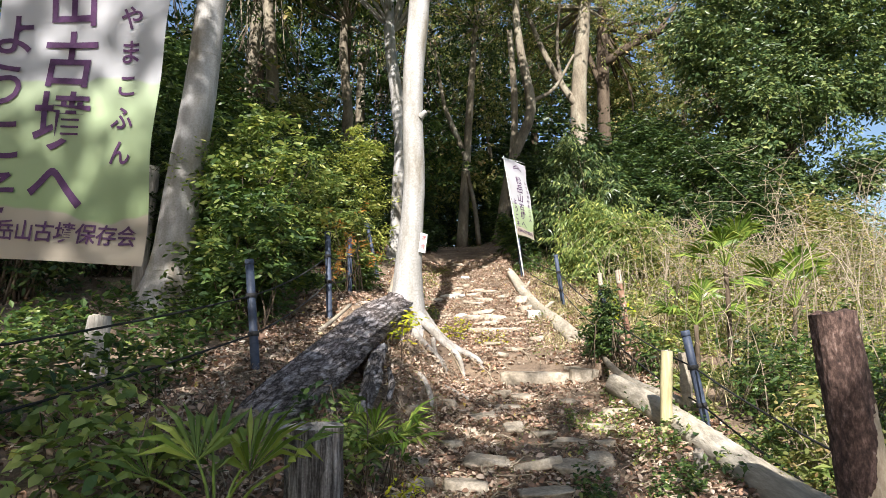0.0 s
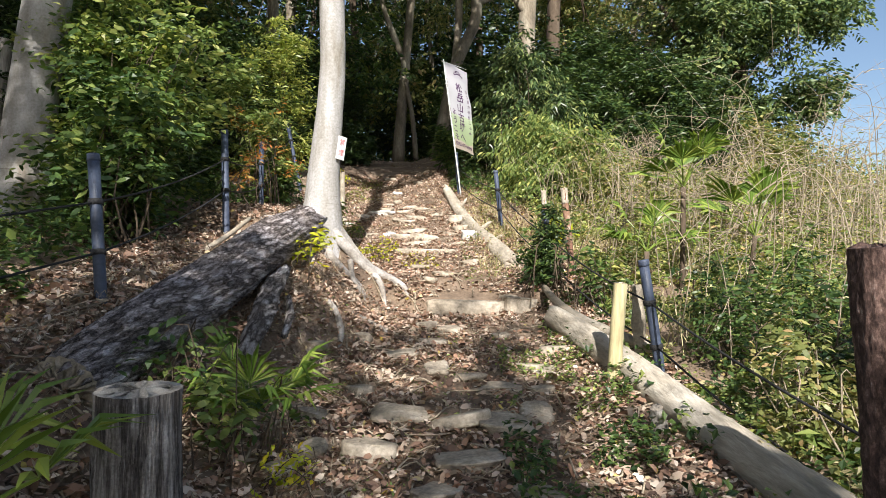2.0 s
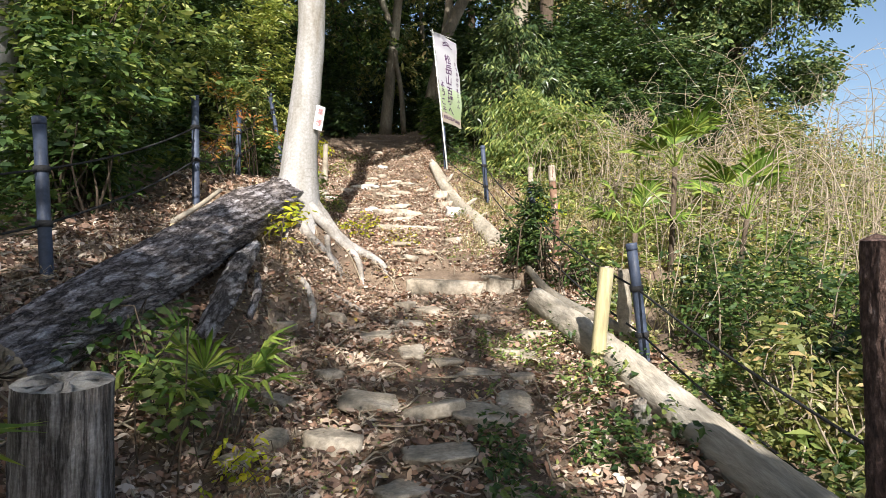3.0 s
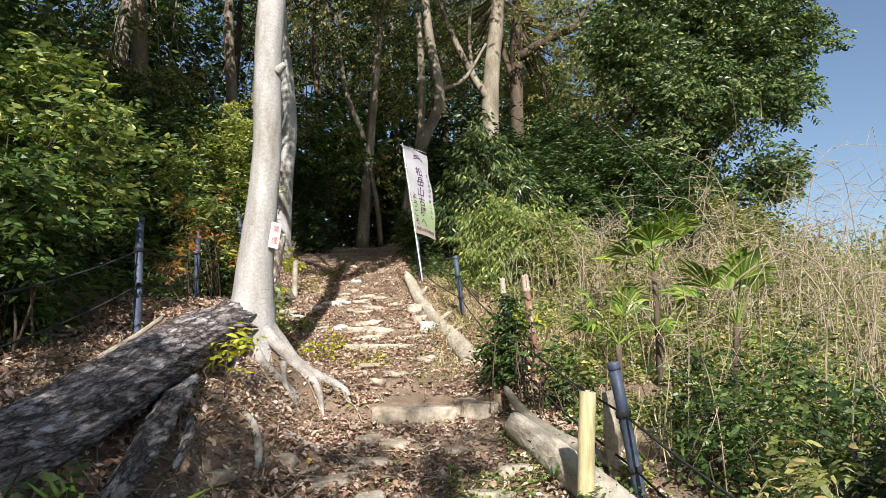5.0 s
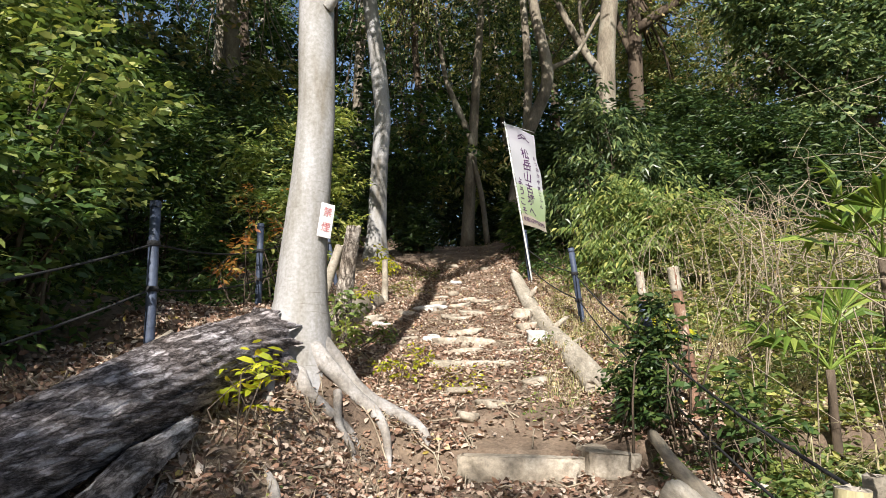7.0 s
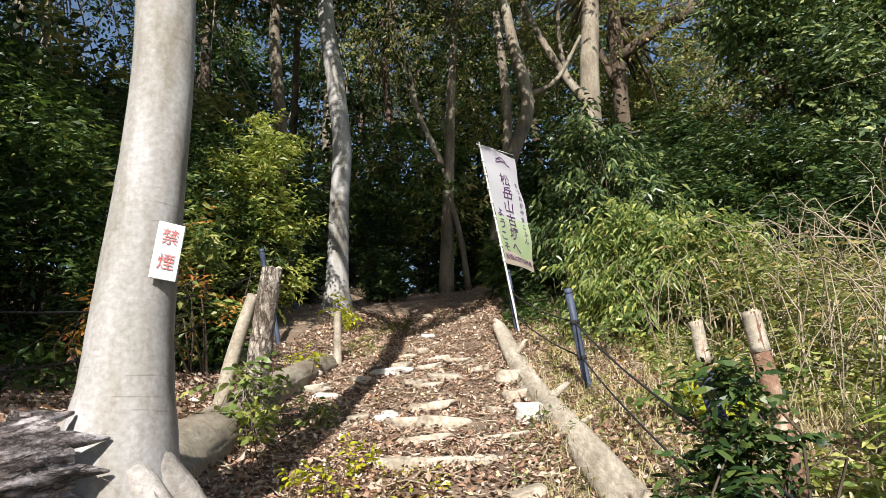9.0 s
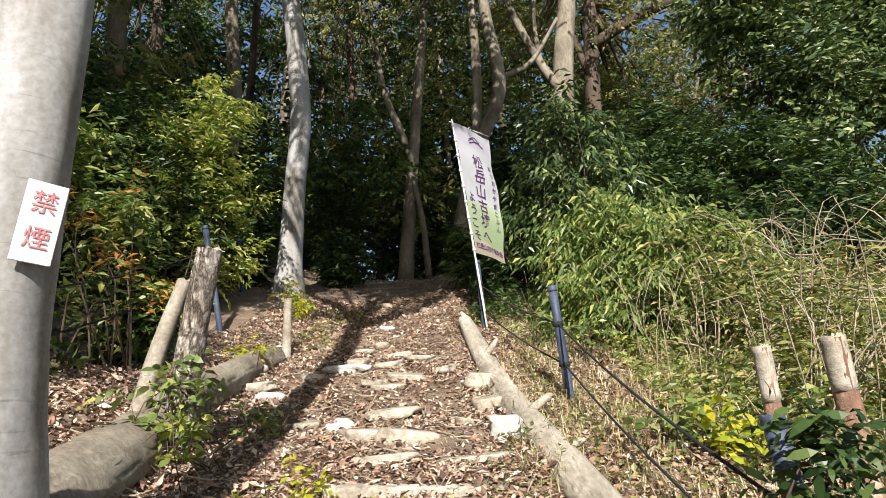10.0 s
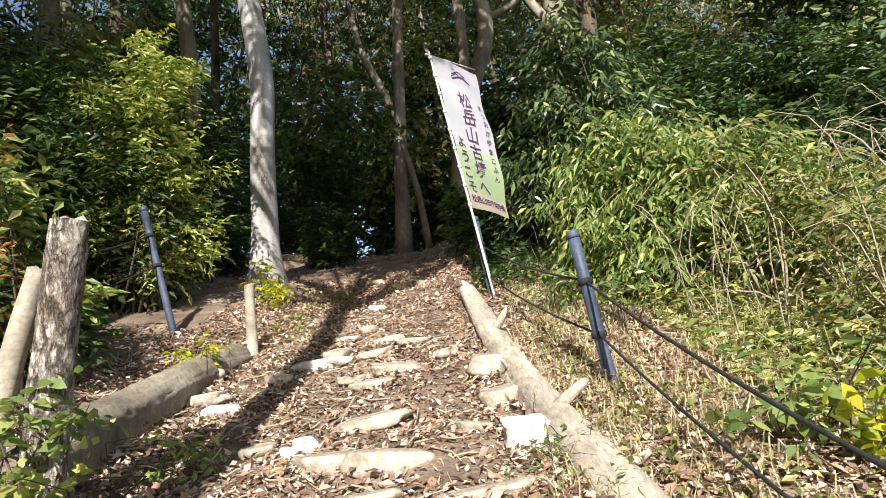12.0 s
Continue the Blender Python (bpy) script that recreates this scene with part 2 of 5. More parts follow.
def ground_material():
    """Forest soil near by, dull green fields and woods in the valley."""
    m, n, l, b = material("forest_soil", 0.95)
    tc, ln = n.new("ShaderNodeTexCoord"), n.new("ShaderNodeVectorMath")
    ln.operation = "LENGTH"
    l.new(tc.outputs["Object"], ln.inputs[0])
    far = n.new("ShaderNodeMapRange")
    far.inputs["From Min"].default_value, far.inputs["From Max"].default_value = 26, 55
    l.new(ln.outputs["Value"], far.inputs["Value"])
    sp, side, most = n.new("ShaderNodeSeparateXYZ"), n.new("ShaderNodeMapRange"), n.new("ShaderNodeMath")
    l.new(tc.outputs["Object"], sp.inputs[0])
    side.inputs["From Min"].default_value, side.inputs["From Max"].default_value = 3.2, 6.5
    l.new(sp.outputs[0], side.inputs["Value"])
    most.operation = "MAXIMUM"
    l.new(far.outputs[0], most.inputs[0])
    l.new(side.outputs[0], most.inputs[1])
    big, small, wide = noise_node(n, l, 1.7, 6), noise_node(n, l, 38, 8, (1, 1, 1), 0.7), noise_node(n, l, 0.05, 6)
    soil = ramp(n, ((0.3, (0.13, 0.09, 0.065)), (0.5, (0.23, 0.165, 0.115)), (0.7, (0.36, 0.275, 0.2))))
    l.new(big.outputs[0], soil.inputs[0])
    g = ramp(n, ((0.3, (0.5, 0.5, 0.5)), (0.7, (1.2, 1.2, 1.2))))
    l.new(small.outputs[0], g.inputs[0])
    field = ramp(n, ((0.35, (0.05, 0.07, 0.04)), (0.65, (0.13, 0.15, 0.08))))
    l.new(wide.outputs[0], field.inputs[0])
    c = mix_col(n, l, 1.0, soil.outputs[0], g.outputs[0], "MULTIPLY")
    l.new(mix_col(n, l, most.outputs[0], c, field.outputs[0]), b.inputs["Base Color"])
    add_bump(n, l, b, small.outputs[0], 0.9, 0.02)
    return m


SOIL = ground_material()


def cloth_material():
    """Printed banner cloth: pale sky greyed for shade, green hill, tan foot; the bounds follow the cloth's own height
    in metres.
    """
    m, n, l, b = material("banner_cloth", 0.8)
    tc, sp = n.new("ShaderNodeTexCoord"), n.new("ShaderNodeSeparateXYZ")
    l.new(tc.outputs["UV"], sp.inputs[0])
    nz = n.new("ShaderNodeTexNoise")
    nz.inputs["Scale"].default_value = 2.2
    l.new(tc.outputs["UV"], nz.inputs["Vector"])
    w = n.new("ShaderNodeMath")
    w.operation, w.inputs[1].default_value = "MULTIPLY_ADD", 0.12
    l.new(nz.outputs[0], w.inputs[0])
    l.new(sp.outputs[1], w.inputs[2])
    r = ramp(n, ((0, (0.42, 0.36, 0.29)), (0.16, (0.46, 0.4, 0.32)), (0.165, (0.33, 0.42, 0.22)), (0.4, (0.41, 0.5, 0.31)), (0.47, (0.47, 0.55, 0.38)), (0.475, (0.53, 0.53, 0.56)), (0.9, (0.56, 0.55, 0.585))))
    r.color_ramp.elements.new(0.93).color = (0.52, 0.5, 0.55, 1)
    l.new(w.outputs[0], r.inputs[0])
    l.new(r.outputs[0], b.inputs["Base Color"])
    wv = n.new("ShaderNodeTexWave")
    wv.inputs["Scale"].default_value = 160
    l.new(tc.outputs["UV"], wv.inputs["Vector"])
    add_bump(n, l, b, wv.outputs[0], 0.15, 0.002)
    t, mx = n.new("ShaderNodeBsdfTranslucent"), n.new("ShaderNodeMixShader")
    mx.inputs[0].default_value = 0.35
    l.new(r.outputs[0], t.inputs[0])
    l.new(b.outputs[0], mx.inputs[1])
    l.new(t.outputs[0], mx.inputs[2])
    l.new(mx.outputs[0], n["Material Output"].inputs[0])
    return m


CLOTH = cloth_material()


# ---- mesh helpers ----
def mesh_of(name, verts, tris, mat, smooth=True):
    """A mesh from an array of points and an array of triangles."""
    verts, tris = np.asarray(verts, np.float32), np.asarray(tris, np.int32)
    me = bpy.data.meshes.new(name)
    me.vertices.add(len(verts))
    me.vertices.foreach_set("co", verts.ravel())
    me.loops.add(tris.size)
    me.loops.foreach_set("vertex_index", tris.ravel())
    me.polygons.add(len(tris))
    me.polygons.foreach_set("loop_start", np.arange(0, tris.size, 3, dtype=np.int32))
    me.update(calc_edges=True)
    me.validate()
    me.polygons.foreach_set("use_smooth", np.full(len(tris), smooth))
    me.materials.append(mat)
    return me


def empty(name, at=(0, 0, 0)):
    ob = new(name)
    ob.location = at
    return ob


def part(name, data, parent, label=""):
    ob = new(name, data)
    ob.parent = parent
    if parent is not None:
        ob.matrix_parent_inverse = Matrix.Translation(parent.location).inverted()
    return tagged(ob, label) if label else ob


class Soup:
    """Collects points and triangles of many pieces into one mesh."""

    def __init__(self):
        self.v, self.f, self.n = [], [], 0

    def add(self, v, f):
        self.v.append(np.asarray(v, float))
        self.f.append(np.asarray(f, int) + self.n)
        self.n += len(self.v[-1])

    def mesh(self, name, mat, smooth=True):
        return mesh_of(name, np.concatenate(self.v), np.concatenate(self.f), mat, smooth)


def bent(points, steps):
    """A smooth line through control points."""
    p = np.asarray(points, float)
    if len(p) < 3:
        return p[0] + (p[-1] - p[0]) * np.linspace(0, 1, steps)[:, None]
    q = np.vstack([2 * p[0] - p[1], p, 2 * p[-1] - p[-2]])
    out = []
    for s in np.linspace(0, len(p) - 1 - 1e-6, steps):
        i, t = int(s), s - int(s)
        a, b, c, d = q[i : i + 4]
        out.append(0.5 * (2 * b + (c - a) * t + (2 * a - 5 * b + 4 * c - d) * t * t + (3 * b - a - 3 * c + d) * t**3))
    return np.array(out)


def tube(points, radii, sides=10, steps=14, lump=0.0, seed=0, cap=True, flare=0.0, furrow=0.0):
    """A tapered round limb through control points; lump roughens it, flare adds buttresses at its foot."""
    line = bent(points, steps)
    rad = np.interp(np.linspace(0, 1, steps), np.linspace(0, 1, len(radii)), radii)
    tan = np.gradient(line, axis=0)
    tan /= np.linalg.norm(tan, axis=1)[:, None]
    side = np.cross(tan, (0.31, 0.95, 0.05) if abs(tan[0][2]) > 0.7 else (0, 0, 1.0))
    side /= np.linalg.norm(side, axis=1)[:, None]
    up = np.cross(tan, side)
    a = np.linspace(0, 2 * math.pi, sides, endpoint=False)
    r0 = np.random.default_rng(seed)
    ph = r0.uniform(0, 6.3, 6)
    s = np.linspace(0, 1, steps)[:, None]
    wob = 1 + lump * (0.5 * np.sin(3 * a + ph[0] + 5 * s) + 0.35 * np.sin(5 * a + ph[1] - 9 * s) + 0.3 * np.sin(2 * a + ph[2] + 17 * s)) + r0.normal(0, lump * 0.25, (steps, sides))
    if furrow:
        tw = a + 0.1 * np.sin(7 * s + ph[4]) + 0.04 * np.sin(23 * s + ph[5])
        ridge = np.abs(np.sin(11 * tw + 0.7 * np.sin(17 * s + 2 * a))) + 0.6 * np.abs(np.sin(19 * tw - 0.8 * np.sin(29 * s - 3 * a)))
        wob += furrow * (ridge - 0.9) + r0.normal(0, furrow * 0.1, (steps, sides))
    wob += flare * np.exp(-s * steps / 1.8) * (0.6 + np.abs(np.sin(2.5 * a + ph[3])))
    v = line[:, None] + rad[:, None, None] * wob[..., None] * (np.cos(a)[None, :, None] * side[:, None] + np.sin(a)[None, :, None] * up[:, None])
    v = v.reshape(-1, 3)
    i, j = np.meshgrid(np.arange(steps - 1), np.arange(sides), indexing="ij")
    q = [(i * sides + j), (i * sides + (j + 1) % sides), ((i + 1) * sides + (j + 1) % sides), ((i + 1) * sides + j)]
    q = [x.ravel() for x in q]
    f = np.concatenate([np.stack([q[0], q[1], q[2]], 1), np.stack([q[0], q[2], q[3]], 1)])
    if cap:
        v = np.vstack([v, line[0], line[-1]])
        n, k = len(v), np.arange(sides)
        e = (steps - 1) * sides
        f = np.vstack([f, np.stack([np.full(sides, n - 2), (k + 1) % sides, k], 1), np.stack([np.full(sides, n - 1), e + k, e + (k + 1) % sides], 1)])
    return v, f


def leaf_arrays(at, size, upward=0.5, long=2.2, droop=0.0, gen=rng, aim=None, fine=False):
    """Folded leaf blades at an array of places: two triangles each, or four with a rounded outline and a curled tip."""
    n = len(at)
    d = gen.normal(0, 1, (n, 3)) if aim is None else aim + gen.normal(0, 0.3, (n, 3))
    d[:, 2] = d[:, 2] * (1 - upward) - droop
    d /= np.linalg.norm(d, axis=1)[:, None] + 1e-9
    nz = gen.normal(0, 1, (n, 3)) * (1 - upward)
    nz[:, 2] += upward * 2
    w = np.cross(d, nz)
    w /= np.linalg.norm(w, axis=1)[:, None] + 1e-9
    h = np.cross(w, d)
    s = (size * gen.uniform(0.6, 1.35, n))[:, None]
    base, tip = at - d * s * 0.5, at + d * s * 0.5 - np.array([0, 0, 1]) * s * droop * 0.25
    k = np.arange(n)
    if not fine:
        mid, lift = at - d * s * 0.05, h * s * 0.1
        v = np.stack([base, mid + w * s / long * 0.5 + lift, tip, mid - w * s / long * 0.5 + lift], 1).reshape(-1, 3)
        k = k * 4
        return v, np.concatenate([np.stack([k, k + 1, k + 2], 1), np.stack([k, k + 2, k + 3], 1)])
    curl = h * s * gen.normal(0, 0.1, n)[:, None]
    p, q, lift = at - d * s * 0.22, at + d * s * 0.16, h * s * 0.09
    a, b = w * s / long * 0.42, w * s / long * 0.44
    v = np.stack([base, p + a + lift, q + b + lift * 0.8, tip + curl, q - b + lift * 0.8, p - a + lift], 1).reshape(-1, 3)
    k = k * 6
    return v, np.concatenate([np.stack([k + a, k + b, k + c], 1) for a, b, c in ((0, 1, 5), (1, 2, 5), (2, 4, 5), (2, 3, 4))])


def clump_points(blobs, clusters, per, spread, gen=rng, shell=0.55, leaf=0.12):
    """Leaf places and aims: clusters near the skins of ellipsoids, each a few twigs with leaves set to either side."""
    share = np.array([b[1][0] * b[1][1] + b[1][0] * b[1][2] for b in blobs])
    pick = gen.choice(len(blobs), clusters, p=share / share.sum())
    c, r = np.array([b[0] for b in blobs])[pick], np.array([b[1] for b in blobs])[pick]
    u = gen.normal(0, 1, (clusters, 3))
    u /= np.linalg.norm(u, axis=1)[:, None]
    heart = c + u * r * gen.uniform(shell, 1.08, clusters)[:, None]
    on = 8
    twigs = max(1, round(per / on))
    root = (heart[:, None] + gen.normal(0, 1, (clusters, twigs, 3)) * spread * np.array([1, 1, 0.7])).reshape(-1, 3)
    way_out = np.repeat(u, twigs, 0) * 0.8 + gen.normal(0, 0.6, root.shape)
    way_out[:, 2] *= 0.75
    way_out /= np.linalg.norm(way_out, axis=1)[:, None] + 1e-9
    side = np.cross(way_out, np.array([0, 0, 1.0]) + gen.normal(0, 0.25, root.shape))
    side /= np.linalg.norm(side, axis=1)[:, None] + 1e-9
    run = np.linspace(-0.45, 0.55, on)[None, :, None] * (leaf * gen.uniform(2.2, 3.6, len(root)))[:, None, None]
    flip = np.where(np.arange(on) % 2, 1.0, -1.0)[None, :, None]
    pts = root[:, None] + way_out[:, None] * run + side[:, None] * flip * leaf * 0.42
    pts[..., 2] -= 0.5 * run[..., 0] ** 2
    aims = way_out[:, None] * 0.6 + side[:, None] * flip * 0.85
    return pts.reshape(-1, 3), np.broadcast_to(aims, pts.shape).reshape(-1, 3).copy(), heart


# ---- the lie of the land ----
def smooth_step(a, b, x):
    t = np.clip((x - a) / (b - a), 0, 1)
    return t * t * (3 - 2 * t)


ZC = np.array(((-60, -3.0), (-6, -0.25), (0, 0), (2, 0.1), (3.5, 0.22), (4.85, 0.38), (6, 0.58), (7.3, 0.80), (7.9, 0.9), (7.98, 1.08), (8.7, 1.28), (9.85, 1.55), (9.92, 1.6), (11.5, 1.9), (13, 2.33), (15, 2.93), (17, 3.55), (20, 4.3), (22, 4.7), (26, 4.95), (40, 6), (60, 8), (150, 8)))
CX = np.array(((-10, 0.2), (3, 0.3), (5, 0.4), (8, 0.45), (10, 0), (12, -0.4), (15, -0.7), (18, -1.2), (22, -1.4)))
BL = np.array(((-10, 0.5), (2, 0.6), (5, 0.75), (8.5, 0.8), (10, 0.55), (12, 0.35), (15, 0.25), (20, 0.3)))


def ground(x, y):
    """Height of the ground: the trail's long profile, a bank to the left, a fall to the right."""
    x, y = np.asarray(x, float), np.asarray(y, float)
    z = np.interp(y, ZC[:, 0], ZC[:, 1])
    d = x - np.interp(y, CX[:, 0], CX[:, 1])
    z = z + np.interp(y, BL[:, 0], BL[:, 1]) * (1 - smooth_step(-2.4, -1.1, d)) + np.clip(-d - 2.4, 0, 25) * 0.12
    z = z + 0.12 * smooth_step(0.5, 1.1, d) - np.clip(d - 2.4, 0, 45) * 0.22 * (1 - 0.8 * smooth_step(14, 24, y))
    z = z + 0.36 * np.exp(-(((x + 1.05) / 0.48) ** 2 + ((y - 7.95) / 0.5) ** 2)) + 0.3 * np.exp(-(((x + 1.05) / 0.45) ** 2 + ((y - 6.9) / 0.75) ** 2))
    return z + 0.015 * np.sin(3.1 * x + 1.3 * y) + 0.012 * np.sin(5.3 * y - 2.2 * x)


def gz(x, y):
    return float(ground(x, y))


# ---- ground ----
def build_ground():
    s = Soup()
    xs = np.concatenate([np.linspace(-1500, -40, 14), np.linspace(-30, -5, 26), np.linspace(-4.5, 4.5, 120), np.linspace(5, 30, 30), np.linspace(40, 1500, 16)])
    ys = np.concatenate([np.linspace(-1500, -40, 10), np.linspace(-30, -1, 24), np.linspace(-0.5, 18, 230), np.linspace(18.5, 60, 50), np.linspace(80, 2500, 18)])
    gx, gy = np.meshgrid(xs, ys)
    z = ground(gx, gy)
    near = np.exp(-((gx / 9) ** 2)) * (gy > -3) * (gy < 24)
    bump = np.array([noise.fractal((a * 2.3, b * 2.3, 0), 0.9, 2.0, 4) for a, b in zip(gx.ravel(), gy.ravel())]).reshape(gx.shape)
    z = z + 0.035 * bump * near
    v = np.stack([gx, gy, z], -1).reshape(-1, 3)
    w = len(xs)
    i, j = np.meshgrid(np.arange(len(ys) - 1), np.arange(w - 1), indexing="ij")
    a = (i * w + j).ravel()
    s.add(v, np.concatenate([np.stack([a, a + 1, a + w + 1], 1), np.stack([a, a + w + 1, a + w], 1)]))
    return tagged(new("ground", s.mesh("ground", SOIL)), "trodden brown forest soil climbing between two banks", "ground", kind="structure")


build_ground()


def build_hill():
    """The wooded ridge beyond the valley."""
    s = Soup()
    n = 60
    x = np.linspace(60, 1250, n)
    crest = 34 + 26 * np.exp(-(((x - 520) / 260) ** 2)) + 9 * np.sin(x / 71) + 4 * np.sin(x / 23)
    rows = [np.stack([x, np.full(n, yy), crest * k - 14], 1) for yy, k in ((470, 0.0), (500, 0.45), (535, 0.82), (575, 1.0), (700, 0.7), (900, 0.0))]
    v = np.concatenate(rows)
    i, j = np.meshgrid(np.arange(len(rows) - 1), np.arange(n - 1), indexing="ij")
    a = (i * n + j).ravel()
    s.add(v, np.concatenate([np.stack([a, a + 1, a + n + 1], 1), np.stack([a, a + n + 1, a + n], 1)]))
    tagged(new("backdrop", s.mesh("backdrop", FARHILL)), "distant blue-green wooded hill ridge", "hill", kind="structure")


build_hill()


# ---- trees ----
def tree(name, line, radii, bark, label, limbs=(), crown=None, leaf=GREEN, size=0.14, sides=14, steps=18, lump=0.05, flare=0.0, seed=1, extra=(), category="tree", group="", shell=0.62):
    """Trunk through points, limbs as (points, radii), crown as (blobs, clusters, leaves each, spread)."""
    root = empty(name, line[0])
    v, f = tube(line, radii, sides, steps, lump, seed, True, flare)
    part("trunk", mesh_of("trunk", v, f, bark), root)
    for k, (p, r) in enumerate(limbs):
        v, f = tube(p, r, 8, 12, lump, seed + k + 1)
        part("limb", mesh_of("limb", v, f, bark), root)
    for p, r in extra:
        v, f = tube(p, r, 12, 30, 0.13, seed + 40 + int(100 * r[0]))
        part("root", mesh_of("root", v, f, ROOTBARK), root)
    if crown:
        blobs, clusters, per, spread = crown
        g = np.random.default_rng(seed + 100)
        pts, aims, hearts = clump_points(blobs, clusters, per, spread, g, shell, size)
        v, f = leaf_arrays(pts, size, 0.25, 2.0, 0.35, g, aims)
        part("crown", mesh_of("crown", v, f, leaf, False), root)
        s = Soup()
        top = np.array(line[-1])
        for h in hearts[:: max(1, clusters // 26)]:
            k = np.array(line[len(line) // 2]) * 0.35 + top * 0.65
            mid = (k + h) / 2 + g.normal(0, 0.25, 3)
            s.add(*tube((k, mid, h), (radii[-1] * 0.45, radii[-1] * 0.25, 0.012), 5, 6))
        tagged(part("twigwork", s.mesh("twigwork", bark), root), kind="stuff")
    return tagged(root, label, category, group)


def on_ground(points):
    return [(x, y, gz(x, y) + h) for x, y, h in points]


# the pale tree beside the steps, its roots over the trail edge
by = 8.1
tree("tree", [(-1.22, by, 1.0), (-1.19, by, 1.7), (-1.17, by, 2.1), (-1.165, by, 2.35), (-1.14, by, 2.7), (-1.11, by, 3.1), (-1.09, by, 3.6), (-1.11, by, 4.3), (-1.1, by, 5.0), (-1.03, by, 5.8), (-1.0, by + 0.05, 6.8), (-1.1, by + 0.2, 8.4), (-1.0, by + 0.4, 10.5)],
     (0.38, 0.25, 0.192, 0.176, 0.16, 0.144, 0.137, 0.136, 0.14, 0.142, 0.13, 0.115, 0.09), BEECH, "smooth pale grey tree trunk rising from spreading roots", sides=32, steps=56, lump=0.022, flare=0.1, seed=3,
     limbs=[([(-1.1, by + 0.1, 7.8), (-0.2, by + 0.6, 9.0), (0.8, by + 1.2, 10.6)], (0.08, 0.06, 0.03)), ([(-1.1, by + 0.2, 8.5), (-2.2, by + 1, 10), (-3.2, by + 1.5, 11.4)], (0.08, 0.06, 0.03)), ([(-1.0, by - 0.06, 4.34), (-0.92, by - 0.1, 4.4)], (0.05, 0.028))],
     extra=[(on_ground([(-1.08, 8.08, 0.14), (-0.9, 8.16, 0.1), (-0.72, 8.14, 0.07), (-0.54, 8.23, 0.05), (-0.38, 8.2, 0.05), (-0.27, 8.14, 0.02), (-0.2, 8.02, -0.04)]), (0.11, 0.078, 0.06, 0.05, 0.046, 0.036, 0.015)),
            (on_ground([(-1.1, 8.0, 0.08), (-0.92, 7.98, 0.08), (-0.74, 8.02, 0.06), (-0.6, 8.04, 0.05), (-0.5, 7.96, 0.03), (-0.44, 7.82, -0.04)]), (0.09, 0.058, 0.046, 0.04, 0.032, 0.012)),
            (on_ground([(-1.12, 7.92, 0.02), (-1.0, 7.8, 0.04), (-0.88, 7.84, 0.03), (-0.74, 7.9, 0.02), (-0.64, 7.86, -0.03)]), (0.07, 0.045, 0.032, 0.026, 0.01)),
            (on_ground([(-1.2, 7.9, 0.04), (-1.24, 7.74, 0.03), (-1.18, 7.58, 0.0), (-1.2, 7.42, -0.04)]), (0.07, 0.05, 0.036, 0.014)),
            (on_ground([(-0.84, 7.96, 0.03), (-0.78, 7.82, 0.04), (-0.68, 7.76, 0.02), (-0.62, 7.66, -0.03)]), (0.03, 0.026, 0.02, 0.008)),
            (on_ground([(-1.25, 8.15, 0.2), (-1.5, 8.1, 0.08), (-1.85, 8.15, 0.0)]), (0.08, 0.06, 0.03)),
            (on_ground([(-0.95, 7.0, -0.02), (-0.82, 6.85, 0.03), (-0.72, 6.6, 0.02), (-0.7, 6.35, -0.02)]), (0.012, 0.028, 0.028, 0.01)),
            (on_ground([(-0.72, 7.25, -0.02), (-0.58, 7.1, 0.02), (-0.42, 7.06, 0.015), (-0.3, 6.95, -0.02)]), (0.01, 0.02, 0.018, 0.008))],
     # unseen leaf masses, added wide of the trunk to shade the wood behind
     crown=([((-0.4, 10, 13), (2.0, 3.0, 2.2)), ((-0.3, 10, 11.0), (1.5, 1.9, 1.3)), ((1.2, 11, 12.6), (2.4, 2.2, 1.6)), ((-5.3, 11, 12.6), (1.9, 2.4, 1.8)), ((-6.6, 10.5, 13.2), (2.4, 2.2, 1.6)), ((-1, 13.5, 13.5), (3.2, 2.2, 1.8))], 800, 52, 0.45), size=0.2)

# second pale trunk at the head of the slope
tree("tree", [(-2.75, 16.8, 3.4), (-2.72, 16.8, 4.2), (-2.68, 16.8, 5.6), (-2.62, 16.8, 6.8), (-2.75, 16.8, 8.2), (-2.95, 16.8, 9.8), (-3.0, 17.1, 12)], (0.3, 0.2, 0.185, 0.18, 0.175, 0.16, 0.1), BEECH,
     "tall pale grey tree trunk at the trail edge", sides=20, steps=26, lump=0.03, flare=0.25, seed=5, crown=([((-3, 17.5, 14), (3.6, 2.8, 2.6)), ((-0.5, 18.5, 14.5), (3, 2.5, 2))], 240, 55, 0.45))
# slender trunk behind the young broadleaf tree
tree("tree", [(-4.7, 18.5, 3.8), (-4.55, 18.5, 6), (-4.5, 18.5, 8), (-4.7, 18.5, 10.5), (-4.6, 18.6, 13)], (0.2, 0.16, 0.15, 0.13, 0.08), BARK, "slender grey forest tree trunk", seed=6,
     crown=([((-5, 19, 14), (3.2, 2.6, 2.4))], 150, 50, 0.45), leaf=DARK)
